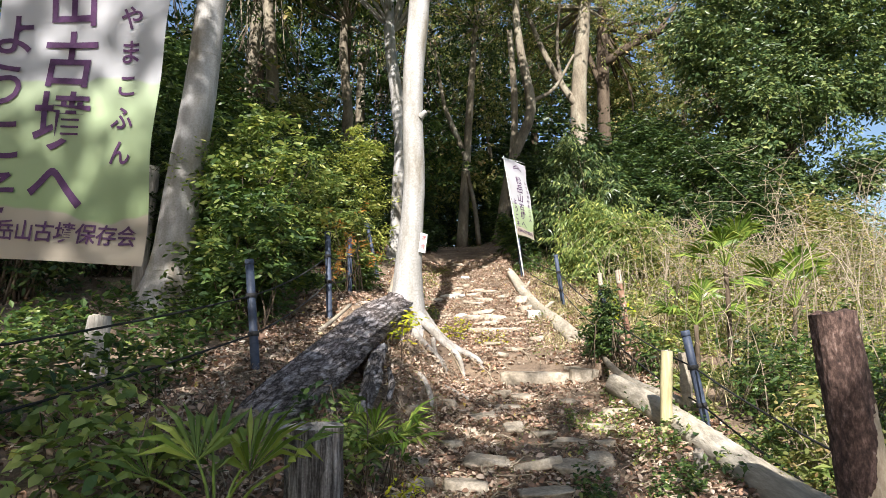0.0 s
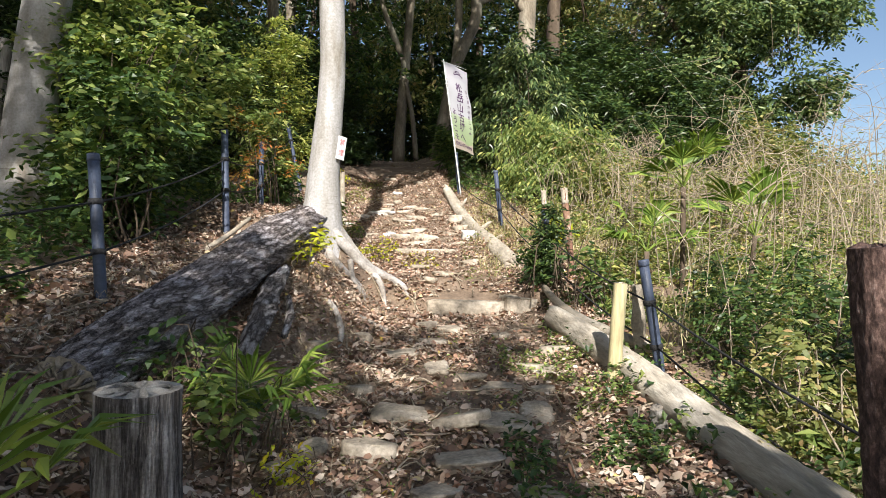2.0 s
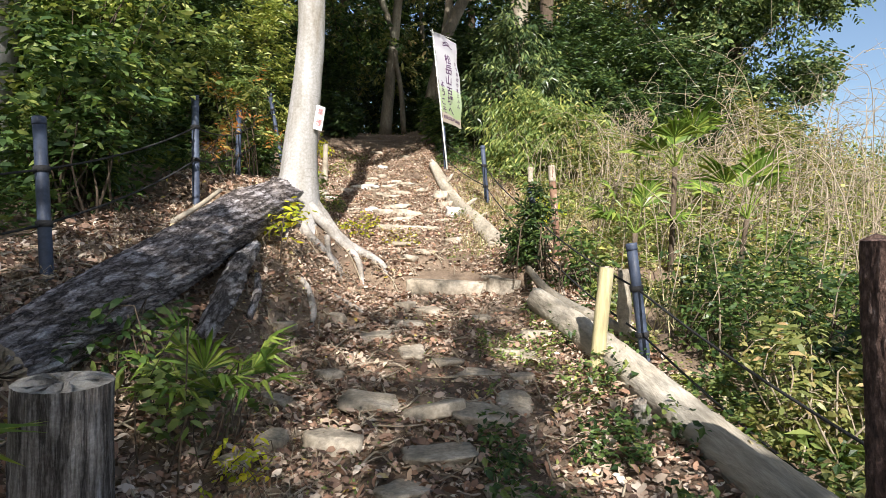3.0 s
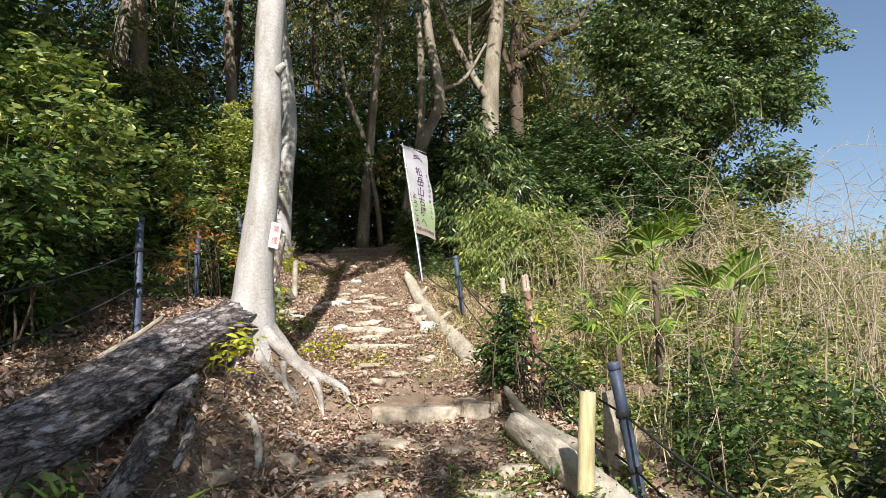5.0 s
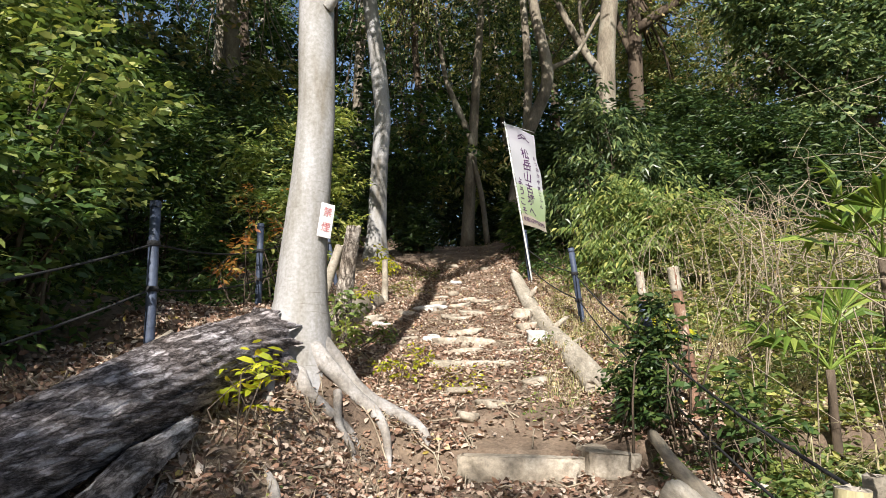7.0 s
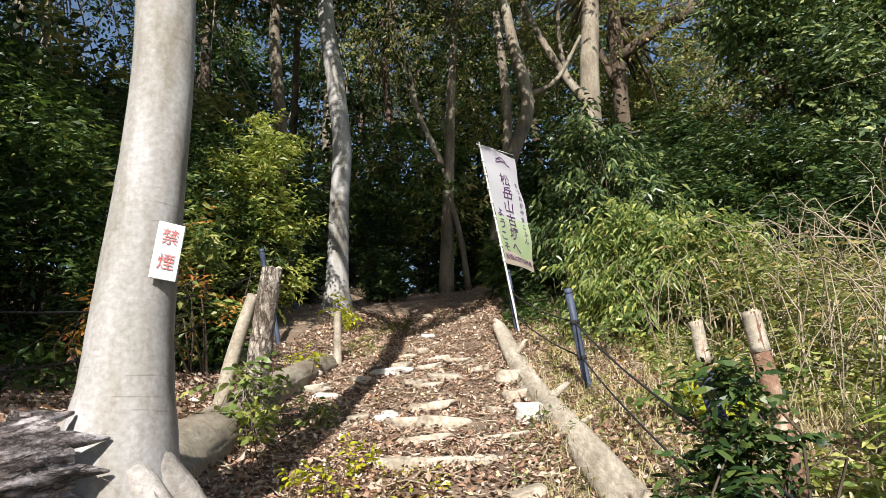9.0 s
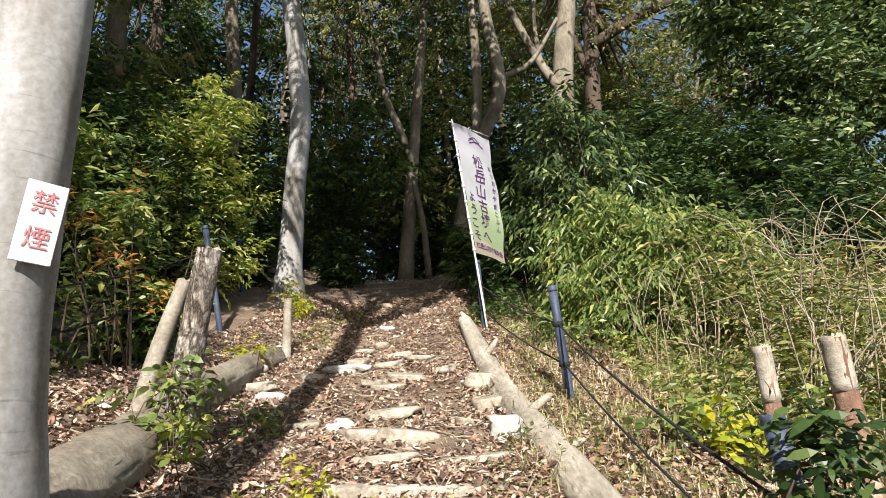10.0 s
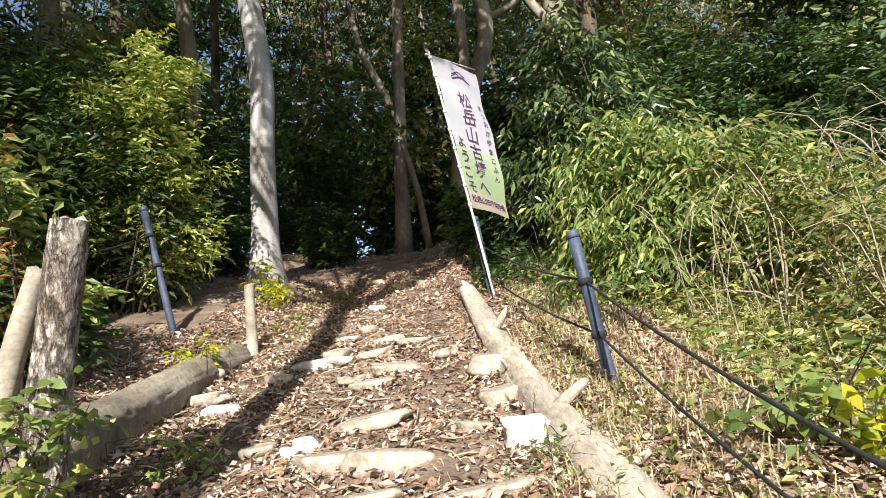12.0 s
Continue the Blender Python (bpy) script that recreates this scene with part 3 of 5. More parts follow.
# forked trunk standing where the trail enters the wood
tree("tree", [(-1.3, 22.2, 4.6), (-1.22, 22.2, 6.2), (-1.1, 22.2, 8.0), (-0.95, 22.2, 10), (-0.75, 22.2, 12.5), (-0.6, 22.3, 14.5)], (0.22, 0.17, 0.15, 0.13, 0.1, 0.06), BARK, "grey forked tree trunk in the shaded wood", seed=8,
     limbs=[([(-1.1, 22.2, 7.9), (-1.5, 22.2, 8.9), (-1.9, 22.1, 10), (-2.2, 22.1, 12)], (0.1, 0.1, 0.08, 0.05)), ([(-1.15, 22.1, 7.6), (-0.85, 22.1, 6.2), (-0.7, 22.1, 4.8)], (0.08, 0.08, 0.09))],
     crown=([((-1, 22.5, 14), (3.5, 2.5, 2.5))], 150, 45, 0.5), leaf=DARK)
# the curved trunk behind the banner
tree("tree", [(0.0, 20.3, 4.4), (0.25, 20.3, 6), (0.55, 20.3, 7.4), (1.05, 20.3, 8.6), (1.1, 20.3, 9.4), (0.85, 20.3, 10.8), (0.7, 20.3, 12.5), (0.9, 20.4, 15)], (0.24, 0.19, 0.17, 0.165, 0.16, 0.14, 0.12, 0.07), BARK, "curved grey tree trunk behind the banner", seed=9,
     limbs=[([(1.1, 20.3, 9.2), (1.9, 20.5, 9.7), (2.6, 20.6, 10.9)], (0.08, 0.06, 0.04)), ([(0.4, 20.6, 6.6), (0.6, 20.8, 9), (0.5, 20.9, 12)], (0.12, 0.12, 0.1))],
     crown=([((0.8, 21, 15), (3, 2.4, 2.2))], 130, 45, 0.5), leaf=OLIVE)
# stout grey trunk with a forking limb
tree("tree", [(2.95, 22.0, 3.9), (2.9, 22, 6.5), (2.85, 22, 8.5), (2.9, 22, 10.2), (3.1, 22, 12.2), (3.4, 22, 15)], (0.34, 0.31, 0.29, 0.27, 0.25, 0.16), BARK, "stout grey tree trunk with a forking limb", seed=11, lump=0.03, sides=18,
     limbs=[([(2.8, 21.9, 9.6), (2.3, 21.9, 10.4), (1.7, 21.8, 11.6), (1.0, 21.8, 13.5)], (0.15, 0.12, 0.1, 0.06)), ([(2.3, 21.9, 10.4), (2.2, 22, 12), (2.4, 22, 14)], (0.07, 0.06, 0.04))],
     crown=([((3.2, 23.5, 14.5), (3.4, 2.0, 2.6)), ((0.5, 26, 12.5), (2.2, 1.6, 2.4))], 260, 48, 0.4), leaf=OLIVE)
# dark trunk with a long sideways limb
tree("tree", [(4.25, 24.5, 4.0), (4.2, 24.5, 7), (4.15, 24.5, 9.5), (4.2, 24.5, 12), (4.3, 24.5, 16)], (0.3, 0.27, 0.25, 0.23, 0.15), DARKBARK, "dark rough tree trunk with a long sideways limb", seed=12,
     limbs=[([(4.2, 24.4, 12.2), (5.2, 24.2, 12.8), (6.6, 24, 13.4), (8.4, 24, 14.2), (10, 24, 14.4)], (0.2, 0.17, 0.14, 0.1, 0.04)), ([(6.2, 24, 13.2), (7.2, 24, 14.6), (8, 24, 15.6)], (0.09, 0.07, 0.03)), ([(4.2, 24.5, 11), (3.6, 24.5, 13), (3.3, 24.5, 16)], (0.12, 0.1, 0.06))],
     crown=([((6.2, 26.5, 14.0), (3.2, 1.6, 2.6)), ((5.2, 27, 10.5), (2.2, 1.4, 2.0))], 300, 48, 0.4), leaf=OLIVE)
# crooked tree in the clearing to the right
tree("tree", [(7.0, 26, 3.6), (7.0, 26, 6.0), (7.15, 26, 7.8), (7.5, 26, 9.0), (8.3, 26, 10.2), (9.0, 26, 11.4)], (0.24, 0.2, 0.19, 0.17, 0.12, 0.06), BARK, "crooked grey tree with a spreading top", seed=13, lump=0.1,
     limbs=[([(7.2, 26, 8.2), (6.7, 26, 9.2), (6.6, 26, 10.6)], (0.12, 0.09, 0.05)), ([(7.6, 26, 9.1), (7.6, 26, 10.5), (8.0, 26, 12)], (0.1, 0.07, 0.04))],
     crown=([((7.6, 26.3, 12), (3, 2, 2)), ((9.5, 27, 10.5), (2.4, 2, 1.8)), ((7.0, 27.5, 8.5), (2.4, 1.2, 1.8))], 260, 48, 0.36), leaf=OLIVE)
# leaning pale trunk by the first banner
tree("tree", [(-4.05, 7.4, 1.7), (-3.95, 7.4, 2.4), (-3.85, 7.4, 3.4), (-3.72, 7.4, 4.4), (-3.62, 7.4, 5.6), (-3.5, 7.4, 7.5), (-3.2, 7.4, 10.5)], (0.34, 0.24, 0.215, 0.2, 0.18, 0.16, 0.09), BEECH, "leaning pale grey tree trunk behind the fence", sides=20, steps=26, lump=0.03, flare=0.2, seed=14,
     # unseen crown, set aside from the trunk to let sun reach the sapling
     crown=([((-6.4, 7.4, 12.4), (2.2, 2.2, 1.6))], 120, 50, 0.42))


# the great evergreen over the right-hand slope
tree("tree", [(9.3, 21, 1.5), (9.2, 21, 4), (9.4, 21, 7), (9.0, 21, 10), (9.2, 21, 13)], (0.4, 0.34, 0.28, 0.2, 0.1), DARKBARK, "great dark evergreen tree hung with climbers", seed=15,
     limbs=[([(9.3, 21, 5), (10.4, 20.5, 6.4), (11.2, 20.1, 6.6)], (0.16, 0.12, 0.05)), ([(9.3, 21, 6), (7.6, 20, 7.6), (6.4, 19.6, 9)], (0.16, 0.12, 0.05))],
     crown=([((7.9, 19.6, 8.2), (2.0, 2.0, 2.4)), ((9.8, 20, 9.4), (2.2, 2.0, 2.2)), ((8.6, 20.5, 12), (3.4, 2.4, 2.6)), ((11.4, 20.2, 11.6), (1.5, 1.6, 1.6)), ((6.9, 19.2, 6.2), (1.3, 1.4, 1.4)), ((10.9, 19.8, 6.4), (1.0, 1.0, 0.8)), ((8.9, 20.4, 6), (1.7, 1.2, 1.1)), ((9.2, 19.0, 4.6), (1.2, 0.9, 0.9)), ((7.6, 19, 4.4), (1.2, 0.9, 1.0)), ((11.6, 20, 9.2), (0.9, 1.0, 1.1)), ((6.6, 19.6, 10.6), (0.9, 1.0, 1.4)), ((12.2, 20, 11.2), (1.0, 1.0, 1.2))], 760, 104, 0.25), leaf=EVER, size=0.165, shell=0.25)


def wood_tree(x, y, h, r, lean, seed, leaf, low=0.35, wide=1.0, full=1.0):
    g = np.random.default_rng(seed)
    z = gz(x, y) - 0.2
    top = (x + lean, y + 0.3, z + h)
    line = [(x, y, z), (x + lean * 0.3 + g.normal(0, 0.12), y, z + h * 0.35), (x + lean * 0.6 + g.normal(0, 0.2), y, z + h * 0.7), top]
    blobs = [((x + lean + g.normal(0, 1), y + g.normal(0, 0.8), z + h * k), ((2.2 + g.uniform(0, 1)) * wide, 2.0 * wide, 1.5)) for k in (low + 0.15, 0.75, 0.95)]
    return tree("tree", line, (r, r * 0.8, r * 0.65, r * 0.35), BARK if seed % 3 else DARKBARK, "shaded forest tree or unseen added shade tree, with a leafy evergreen crown", crown=(blobs, int(120 * full * wide ** 1.5), 48, 0.36), leaf=leaf, size=0.22, sides=10, steps=12, seed=seed, group="trees of the wood")


k = 0
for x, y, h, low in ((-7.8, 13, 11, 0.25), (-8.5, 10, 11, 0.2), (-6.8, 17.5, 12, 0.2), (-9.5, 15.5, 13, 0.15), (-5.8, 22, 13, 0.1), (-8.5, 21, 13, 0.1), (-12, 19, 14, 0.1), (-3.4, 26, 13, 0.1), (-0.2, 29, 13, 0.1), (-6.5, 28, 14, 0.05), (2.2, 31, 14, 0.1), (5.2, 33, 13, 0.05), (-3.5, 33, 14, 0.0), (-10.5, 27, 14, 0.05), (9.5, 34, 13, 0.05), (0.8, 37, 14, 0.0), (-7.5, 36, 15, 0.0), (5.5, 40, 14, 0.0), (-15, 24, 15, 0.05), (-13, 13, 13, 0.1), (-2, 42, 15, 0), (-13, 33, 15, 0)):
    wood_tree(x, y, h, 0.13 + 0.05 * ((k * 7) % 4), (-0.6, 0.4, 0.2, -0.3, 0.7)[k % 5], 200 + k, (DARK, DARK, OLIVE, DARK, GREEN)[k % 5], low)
    k += 1

# unseen trees added behind the start of the walk to shade its first metres
# those on the left are placed to darken the bank and near banner
for x, y, h, w in ((0.7, -6.2, 10.7, 0.65), (2.5, -7.5, 10.3, 0.65), (5.5, -9.5, 9, 1), (1.7, -9.5, 11, 0.65), (-6.2, 0.5, 11.5, 1), (-8.8, 2.0, 12, 1), (-11.5, 4, 12, 1), (-5.0, -3.5, 12.5, 0.95), (-2.6, -5.0, 9.0, 0.6)):
    wood_tree(x, y, h, 0.2, 0.3 * w, 300 + k, GREEN, 0.5 if x == -5.0 else 0.3, w, 1.2 if x < -3 else 0.9 if x < -2 else 0.85)
    k += 1


# the depth of the wood behind
g = np.random.default_rng(88)
blobs = []
for i in range(58):
    x = -26 + 36 * (i % 29) / 28 + g.normal(0, 0.8)
    y = 30 + 9 * (i // 29) + g.uniform(-2, 4) + max(0, -x - 8) * -0.5
    blobs.append(((x, y, gz(x, y) + g.uniform(2.5, 9.0)), (2.8, 2.0, 4.6)))
pts, aims, _ = clump_points(blobs, 2500, 40, 0.5, g, 0.3, 0.3)
v, f = leaf_arrays(pts, 0.3, 0.4, 1.8, 0.2, g, aims)
tagged(new("far_woods", mesh_of("far_woods", v, f, DARK, False)), "dense undergrowth deep in the wood, its leaf colour darkened for shade", "woods", kind="stuff")


# ---- fallen and laid logs ----
def log(name, line, radii, mat, label, ends=CUTWOOD, sides=26, steps=40, lump=0.06, seed=2, category="log", stubs=(), furrow=0.0):
    root = empty(name, line[0])
    v, f = tube(line, radii, sides, steps, lump, seed, False, 0.0, furrow)
    part("bark", mesh_of("bark", v, f, mat), root)
    for i, sgn in ((0, -1), (-1, 1)):
        ring = v[: sides] if i == 0 else v[-sides:]
        c = ring.mean(0)
        g = np.random.default_rng(seed + 5)
        pts = np.vstack([ring, c + (ring - c) * 0.55 + g.normal(0, 0.012, ring.shape), c])
        a = np.arange(sides)
        b = (a + 1) % sides
        fs = np.vstack([np.stack([a, b, b + sides], 1), np.stack([a, b + sides, a + sides], 1), np.stack([a + sides, b + sides, np.full(sides, 2 * sides)], 1)])
        part("cut_end", mesh_of("cut_end", pts, fs if i else fs[:, ::-1], ends), root)
    for p, r in stubs:
        part("stub", mesh_of("stub", *tube(p, r, 7, 6, 0.12, seed), mat), root)
    return tagged(root, label, category)


big_log = log("fallen_log", [(-1.62, 4.1, 0.83), (-1.6, 4.7, 1.0), (-1.52, 5.8, 1.27), (-1.42, 6.9, 1.6), (-1.3, 7.76, 1.81)], (0.17, 0.185, 0.2, 0.21, 0.195), FURROW,
              "thick fallen log with furrowed grey-brown bark", seed=21, lump=0.05, sides=96, steps=190, furrow=0.07, stubs=[([(-1.22, 7.68, 1.7), (-1.13, 7.8, 1.62), (-1.08, 7.84, 1.5)], (0.1, 0.06, 0.02)), ([(-1.32, 7.68, 1.96), (-1.24, 7.88, 2.0)], (0.06, 0.008)), ([(-1.2, 7.7, 1.9), (-1.08, 7.88, 1.9)], (0.05, 0.006)), ([(-1.4, 7.7, 1.92), (-1.36, 7.9, 1.95)], (0.05, 0.006)), ([(-1.16, 7.7, 1.8), (-1.06, 7.86, 1.78)], (0.045, 0.006))])
g0 = np.random.default_rng(77)
for i in range(150):
    s = g0.uniform(0.02, 0.98)
    c = bent([(-1.62, 4.1, 0.83), (-1.6, 4.7, 1.0), (-1.52, 5.8, 1.27), (-1.42, 6.9, 1.6), (-1.3, 7.76, 1.81)], 60)
    q, a = c[int(s * 58)], g0.uniform(-0.4, 2.9)
    d = c[int(s * 58) + 1] - q
    d /= np.linalg.norm(d)
    side = np.cross(d, (0, 0, 1))
    n = side * math.cos(a) + np.array([0, 0, 1]) * math.sin(a)
    t = np.cross(d, n)
    o = q + n * (0.2 - 0.04 * abs(s - 0.75))
    L, W, H = g0.uniform(0.06, 0.2), g0.uniform(0.018, 0.045), g0.uniform(0.008, 0.022)
    v = [o - d * L - n * 0.02, o + t * W - n * 0.015, o + d * L - n * 0.02, o - t * W - n * 0.015, o + n * H - d * L * 0.3, o + n * H * 0.8 + d * L * 0.4]
    part("bark_plate", mesh_of("bark_plate", v, [(0, 1, 4), (1, 5, 4), (1, 2, 5), (2, 3, 5), (3, 4, 5), (3, 0, 4)], FURROW, False), big_log)
for pts, r in (([(-1.24, 6.75, 1.36), (-1.22, 6.2, 1.2), (-1.16, 5.7, 1.02), (-1.14, 5.2, 0.82)], (0.05, 0.075, 0.08, 0.045)), ([(-1.1, 6.3, 1.16), (-1.02, 6.0, 1.04), (-1.0, 5.75, 0.9)], (0.015, 0.03, 0.02))):
    tagged(new("broken_branch", mesh_of("broken_branch", *tube(pts, r, 30, 60, 0.16, 33, True, 0.0, 0.2), ROTTEN)), "broken pale grey rotting branch under the fallen log", "branch")

log("edge_log", [(1.8, 3.0, 0.36), (1.72, 4.0, 0.44), (1.62, 5.0, 0.56), (1.44, 6.1, 0.76), (1.22, 7.25, 0.94)], (0.125, 0.125, 0.12, 0.115, 0.11), DRIFT, "weathered barkless edging log beside the trail", seed=22, lump=0.08, furrow=0.02, sides=48, steps=80)
log("edge_log", [(1.02, 8.9, 1.42), (0.86, 10.1, 1.68), (0.62, 11.7, 2.04), (0.42, 13.1, 2.48), (0.25, 14.5, 2.93)], (0.115, 0.12, 0.115, 0.105, 0.095), DRIFT, "bleached barkless edging log with knobby branch stubs", seed=23, lump=0.09, furrow=0.02, sides=48, steps=90,
    stubs=[([(0.72, 11.0, 1.95), (0.86, 10.95, 2.06), (0.9, 11.0, 2.08)], (0.04, 0.028, 0.012)), ([(0.46, 12.7, 2.42), (0.56, 12.65, 2.56), (0.58, 12.7, 2.6)], (0.04, 0.025, 0.01)), ([(0.85, 10.2, 1.75), (0.98, 10.15, 1.84)], (0.04, 0.012)), ([(0.27, 14.4, 2.95), (0.2, 14.5, 3.06)], (0.05, 0.02)), ([(0.58, 11.9, 2.1), (0.48, 11.8, 2.22)], (0.035, 0.01))])
log("rotten_log", [(-1.5, 8.75, 1.6), (-1.72, 10.2, 1.84), (-1.9, 11.4, 2.08), (-1.92, 12.6, 2.33), (-1.88, 13.4, 2.48)], (0.21, 0.19, 0.17, 0.14, 0.12), BARK, "half-buried rotting edging log on the bank", seed=24, lump=0.1, furrow=0.06, sides=48, steps=90)
tagged(new("branch", mesh_of("branch", *tube([(1.22, 7.9, 1.2), (1.3, 7.2, 1.02), (1.5, 6.5, 0.9), (1.75, 5.9, 0.82)], (0.035, 0.045, 0.05, 0.04), 9, 16, 0.08, 4), WEATHERED)), "long pale fallen branch beside the edging log", "branch")
tagged(new("branch", mesh_of("branch", *tube([(-2.6, 4.8, 1.2), (-2.1, 6.2, 1.35), (-1.9, 7.0, 1.62), (-1.75, 7.4, 1.85)], (0.03, 0.03, 0.025, 0.02), 8, 14, 0.1, 6), WEATHERED)), "thin pale fallen branch behind the log", "branch")


# ---- steps and stones ----
LAID = []


def rock(at, size, seed, mat=STONE, name="stone", label="pale weathered stone set in the trail", sink=0.35, turn=None, square=0.78):
    bm = bmesh.new()
    bmesh.ops.create_icosphere(bm, subdivisions=3 if square > 0.6 else 5, radius=1.0)
    g = np.random.default_rng(seed)
    off = g.uniform(0, 50, 3)
    for v in bm.verts:
        c = v.co.copy()
        k = 1 + (0.45 if square > 0.6 else 0.22) * noise.noise(Vector(c * 1.2) + Vector(off)) + 0.1 * noise.noise(Vector(c * 4) + Vector(off))
        p = [abs(a) ** square * (1 if a > 0 else -1) for a in c]
        k *= 1 + (0.05 * noise.noise(Vector(c * 9) + Vector(off)) + 0.03 * noise.noise(Vector(c * 21) + Vector(off)))
        v.co = Vector((p[0] * size[0] * k, p[1] * size[1] * k, min(p[2], 0.6) * size[2] * (1 + 0.3 * (k - 1))))
    me = bpy.data.meshes.new(name)
    bm.to_mesh(me)
    bm.free()
    me.polygons.foreach_set("use_smooth", np.full(len(me.polygons), True))
    me.materials.append(mat)
    ob = new(name, me)
    LAID.append((at[0], at[1], size[0], size[1]))
    ob.location = (at[0], at[1], at[2] if len(at) > 2 else gz(at[0], at[1]) + size[2] * (0.5 - sink))
    ob.rotation_euler = (g.normal(0, 0.08), g.normal(0, 0.08), g.uniform(0, 6.3) if turn is None else turn)
    return tagged(ob, label, "stone", "stones of the trail")


rock((0.42, 8.04, 0.97), (0.4, 0.17, 0.14), 900, STONE, "step_stone", "long pale stone slab forming a step", turn=0.03, square=0.45)
rock((0.96, 8.0, 1.02), (0.18, 0.13, 0.12), 901, STONE, "step_stone", "small stone block at the end of the step", turn=0.1, square=0.4)
for i, (x, y, sx, sy, sz, m) in enumerate((
    (0.59, 10.88, 0.16, 0.1, 0.11, WHITESTONE), (0.72, 10.9, 0.1, 0.08, 0.06, WHITESTONE), (-0.33, 11.54, 0.19, 0.15, 0.06, STONE), (-0.42, 10.85, 0.2, 0.1, 0.07, STONE), (-0.12, 10.77, 0.21, 0.1, 0.08, STONE),
    (-0.8, 14.89, 0.1, 0.08, 0.06, WHITESTONE), (-0.33, 12.59, 0.2, 0.1, 0.06, STONE), (0.44, 12.17, 0.2, 0.14, 0.1, STONE), (0.5, 11.62, 0.16, 0.13, 0.08, STONE), (-2.35, 16.1, 0.26, 0.2, 0.14, STONE),
    (-0.28, 4.76, 0.15, 0.11, 0.09, STONE), (-0.08, 5.27, 0.2, 0.16, 0.06, STONE), (0.27, 5.17, 0.19, 0.17, 0.06, STONE), (0.51, 5.05, 0.17, 0.12, 0.09, STONE), (0.0, 7.35, 0.11, 0.09, 0.07, STONE),
    (0.24, 7.27, 0.12, 0.1, 0.06, STONE), (1.1, 6.59, 0.12, 0.09, 0.07, STONE), (0.57, 5.78, 0.15, 0.11, 0.05, STONE), (0.87, 5.76, 0.1, 0.08, 0.06, STONE), (-0.2, 6.41, 0.15, 0.1, 0.06, STONE),
    (-0.59, 4.72, 0.08, 0.09, 0.1, STONE), (-0.68, 11.14, 0.08, 0.07, 0.06, WHITESTONE), (-0.96, 12.83, 0.22, 0.12, 0.06, WHITESTONE), (-1.7, 12.3, 0.2, 0.12, 0.06, STONE), (-1.95, 12.8, 0.18, 0.12, 0.08, STONE),
    (-0.6, 12.4, 0.14, 0.1, 0.05, STONE), (-0.2, 13.3, 0.16, 0.1, 0.05, STONE), (-0.9, 13.6, 0.12, 0.1, 0.05, STONE), (0.3, 11.2, 0.1, 0.07, 0.05, STONE), (-0.55, 13.0, 0.18, 0.11, 0.05, STONE),
    (0.75, 5.3, 0.14, 0.1, 0.05, STONE), (0.95, 6.2, 0.12, 0.08, 0.05, STONE), (0.35, 6.0, 0.13, 0.1, 0.04, STONE), (-0.45, 5.7, 0.1, 0.08, 0.06, STONE), (0.1, 4.3, 0.14, 0.1, 0.05, STONE), (0.6, 4.2, 0.12, 0.1, 0.05, STONE),
    (0.05, 6.9, 0.16, 0.12, 0.04, STONE), (0.7, 7.2, 0.1, 0.08, 0.04, STONE), (-0.1, 9.2, 0.12, 0.08, 0.04, STONE), (0.3, 10.35, 0.22, 0.08, 0.04, STONE), (-0.25, 10.4, 0.2, 0.08, 0.05, STONE), (-1.1, 16.4, 0.14, 0.1, 0.06, STONE), (-0.4, 16.0, 0.1, 0.09, 0.06, STONE),
    (-0.67, 11.2, 0.07, 0.08, 0.08, WHITESTONE), (0.68, 10.7, 0.09, 0.07, 0.06, WHITESTONE), (0.44, 11.58, 0.1, 0.1, 0.09, STONE), (-0.86, 12.95, 0.12, 0.1, 0.09, STONE), (-0.73, 13.86, 0.12, 0.09, 0.06, STONE), (-0.44, 12.2, 0.16, 0.08, 0.05, STONE), (-0.95, 11.3, 0.1, 0.08, 0.05, STONE),
    (0.05, 12.9, 0.14, 0.09, 0.06, STONE), (-0.5, 13.4, 0.16, 0.1, 0.06, STONE), (-2.0, 11.05, 0.18, 0.07, 0.06, STONE), (0.3, 4.65, 0.2, 0.14, 0.06, STONE), (-0.72, 4.5, 0.08, 0.07, 0.08, STONE), (0.15, 8.75, 0.14, 0.09, 0.05, STONE),
    (0.0, 8.5, 0.1, 0.08, 0.05, STONE), (-0.55, 6.7, 0.1, 0.08, 0.06, STONE), (-0.9, 6.2, 0.12, 0.08, 0.06, STONE), (-0.7, 5.3, 0.1, 0.07, 0.07, STONE), (0.5, 9.35, 0.12, 0.08, 0.05, STONE), (-1.5, 12.1, 0.14, 0.1, 0.06, WHITESTONE), (-1.25, 12.6, 0.1, 0.08, 0.05, STONE), (0.85, 6.26, 0.12, 0.09, 0.06, STONE), (0.1, 6.1, 0.13, 0.09, 0.05, STONE))):
    rock((x, y), (sx, sy, sz), 1000 + i, m, label="white broken stone at the trail edge" if m is WHITESTONE else "pale weathered stone set in the trail", turn=None if sx < 0.15 else 0.15 * math.sin(i * 3.7), sink=0.14 if y > 8.3 else 0.36, square=0.7)


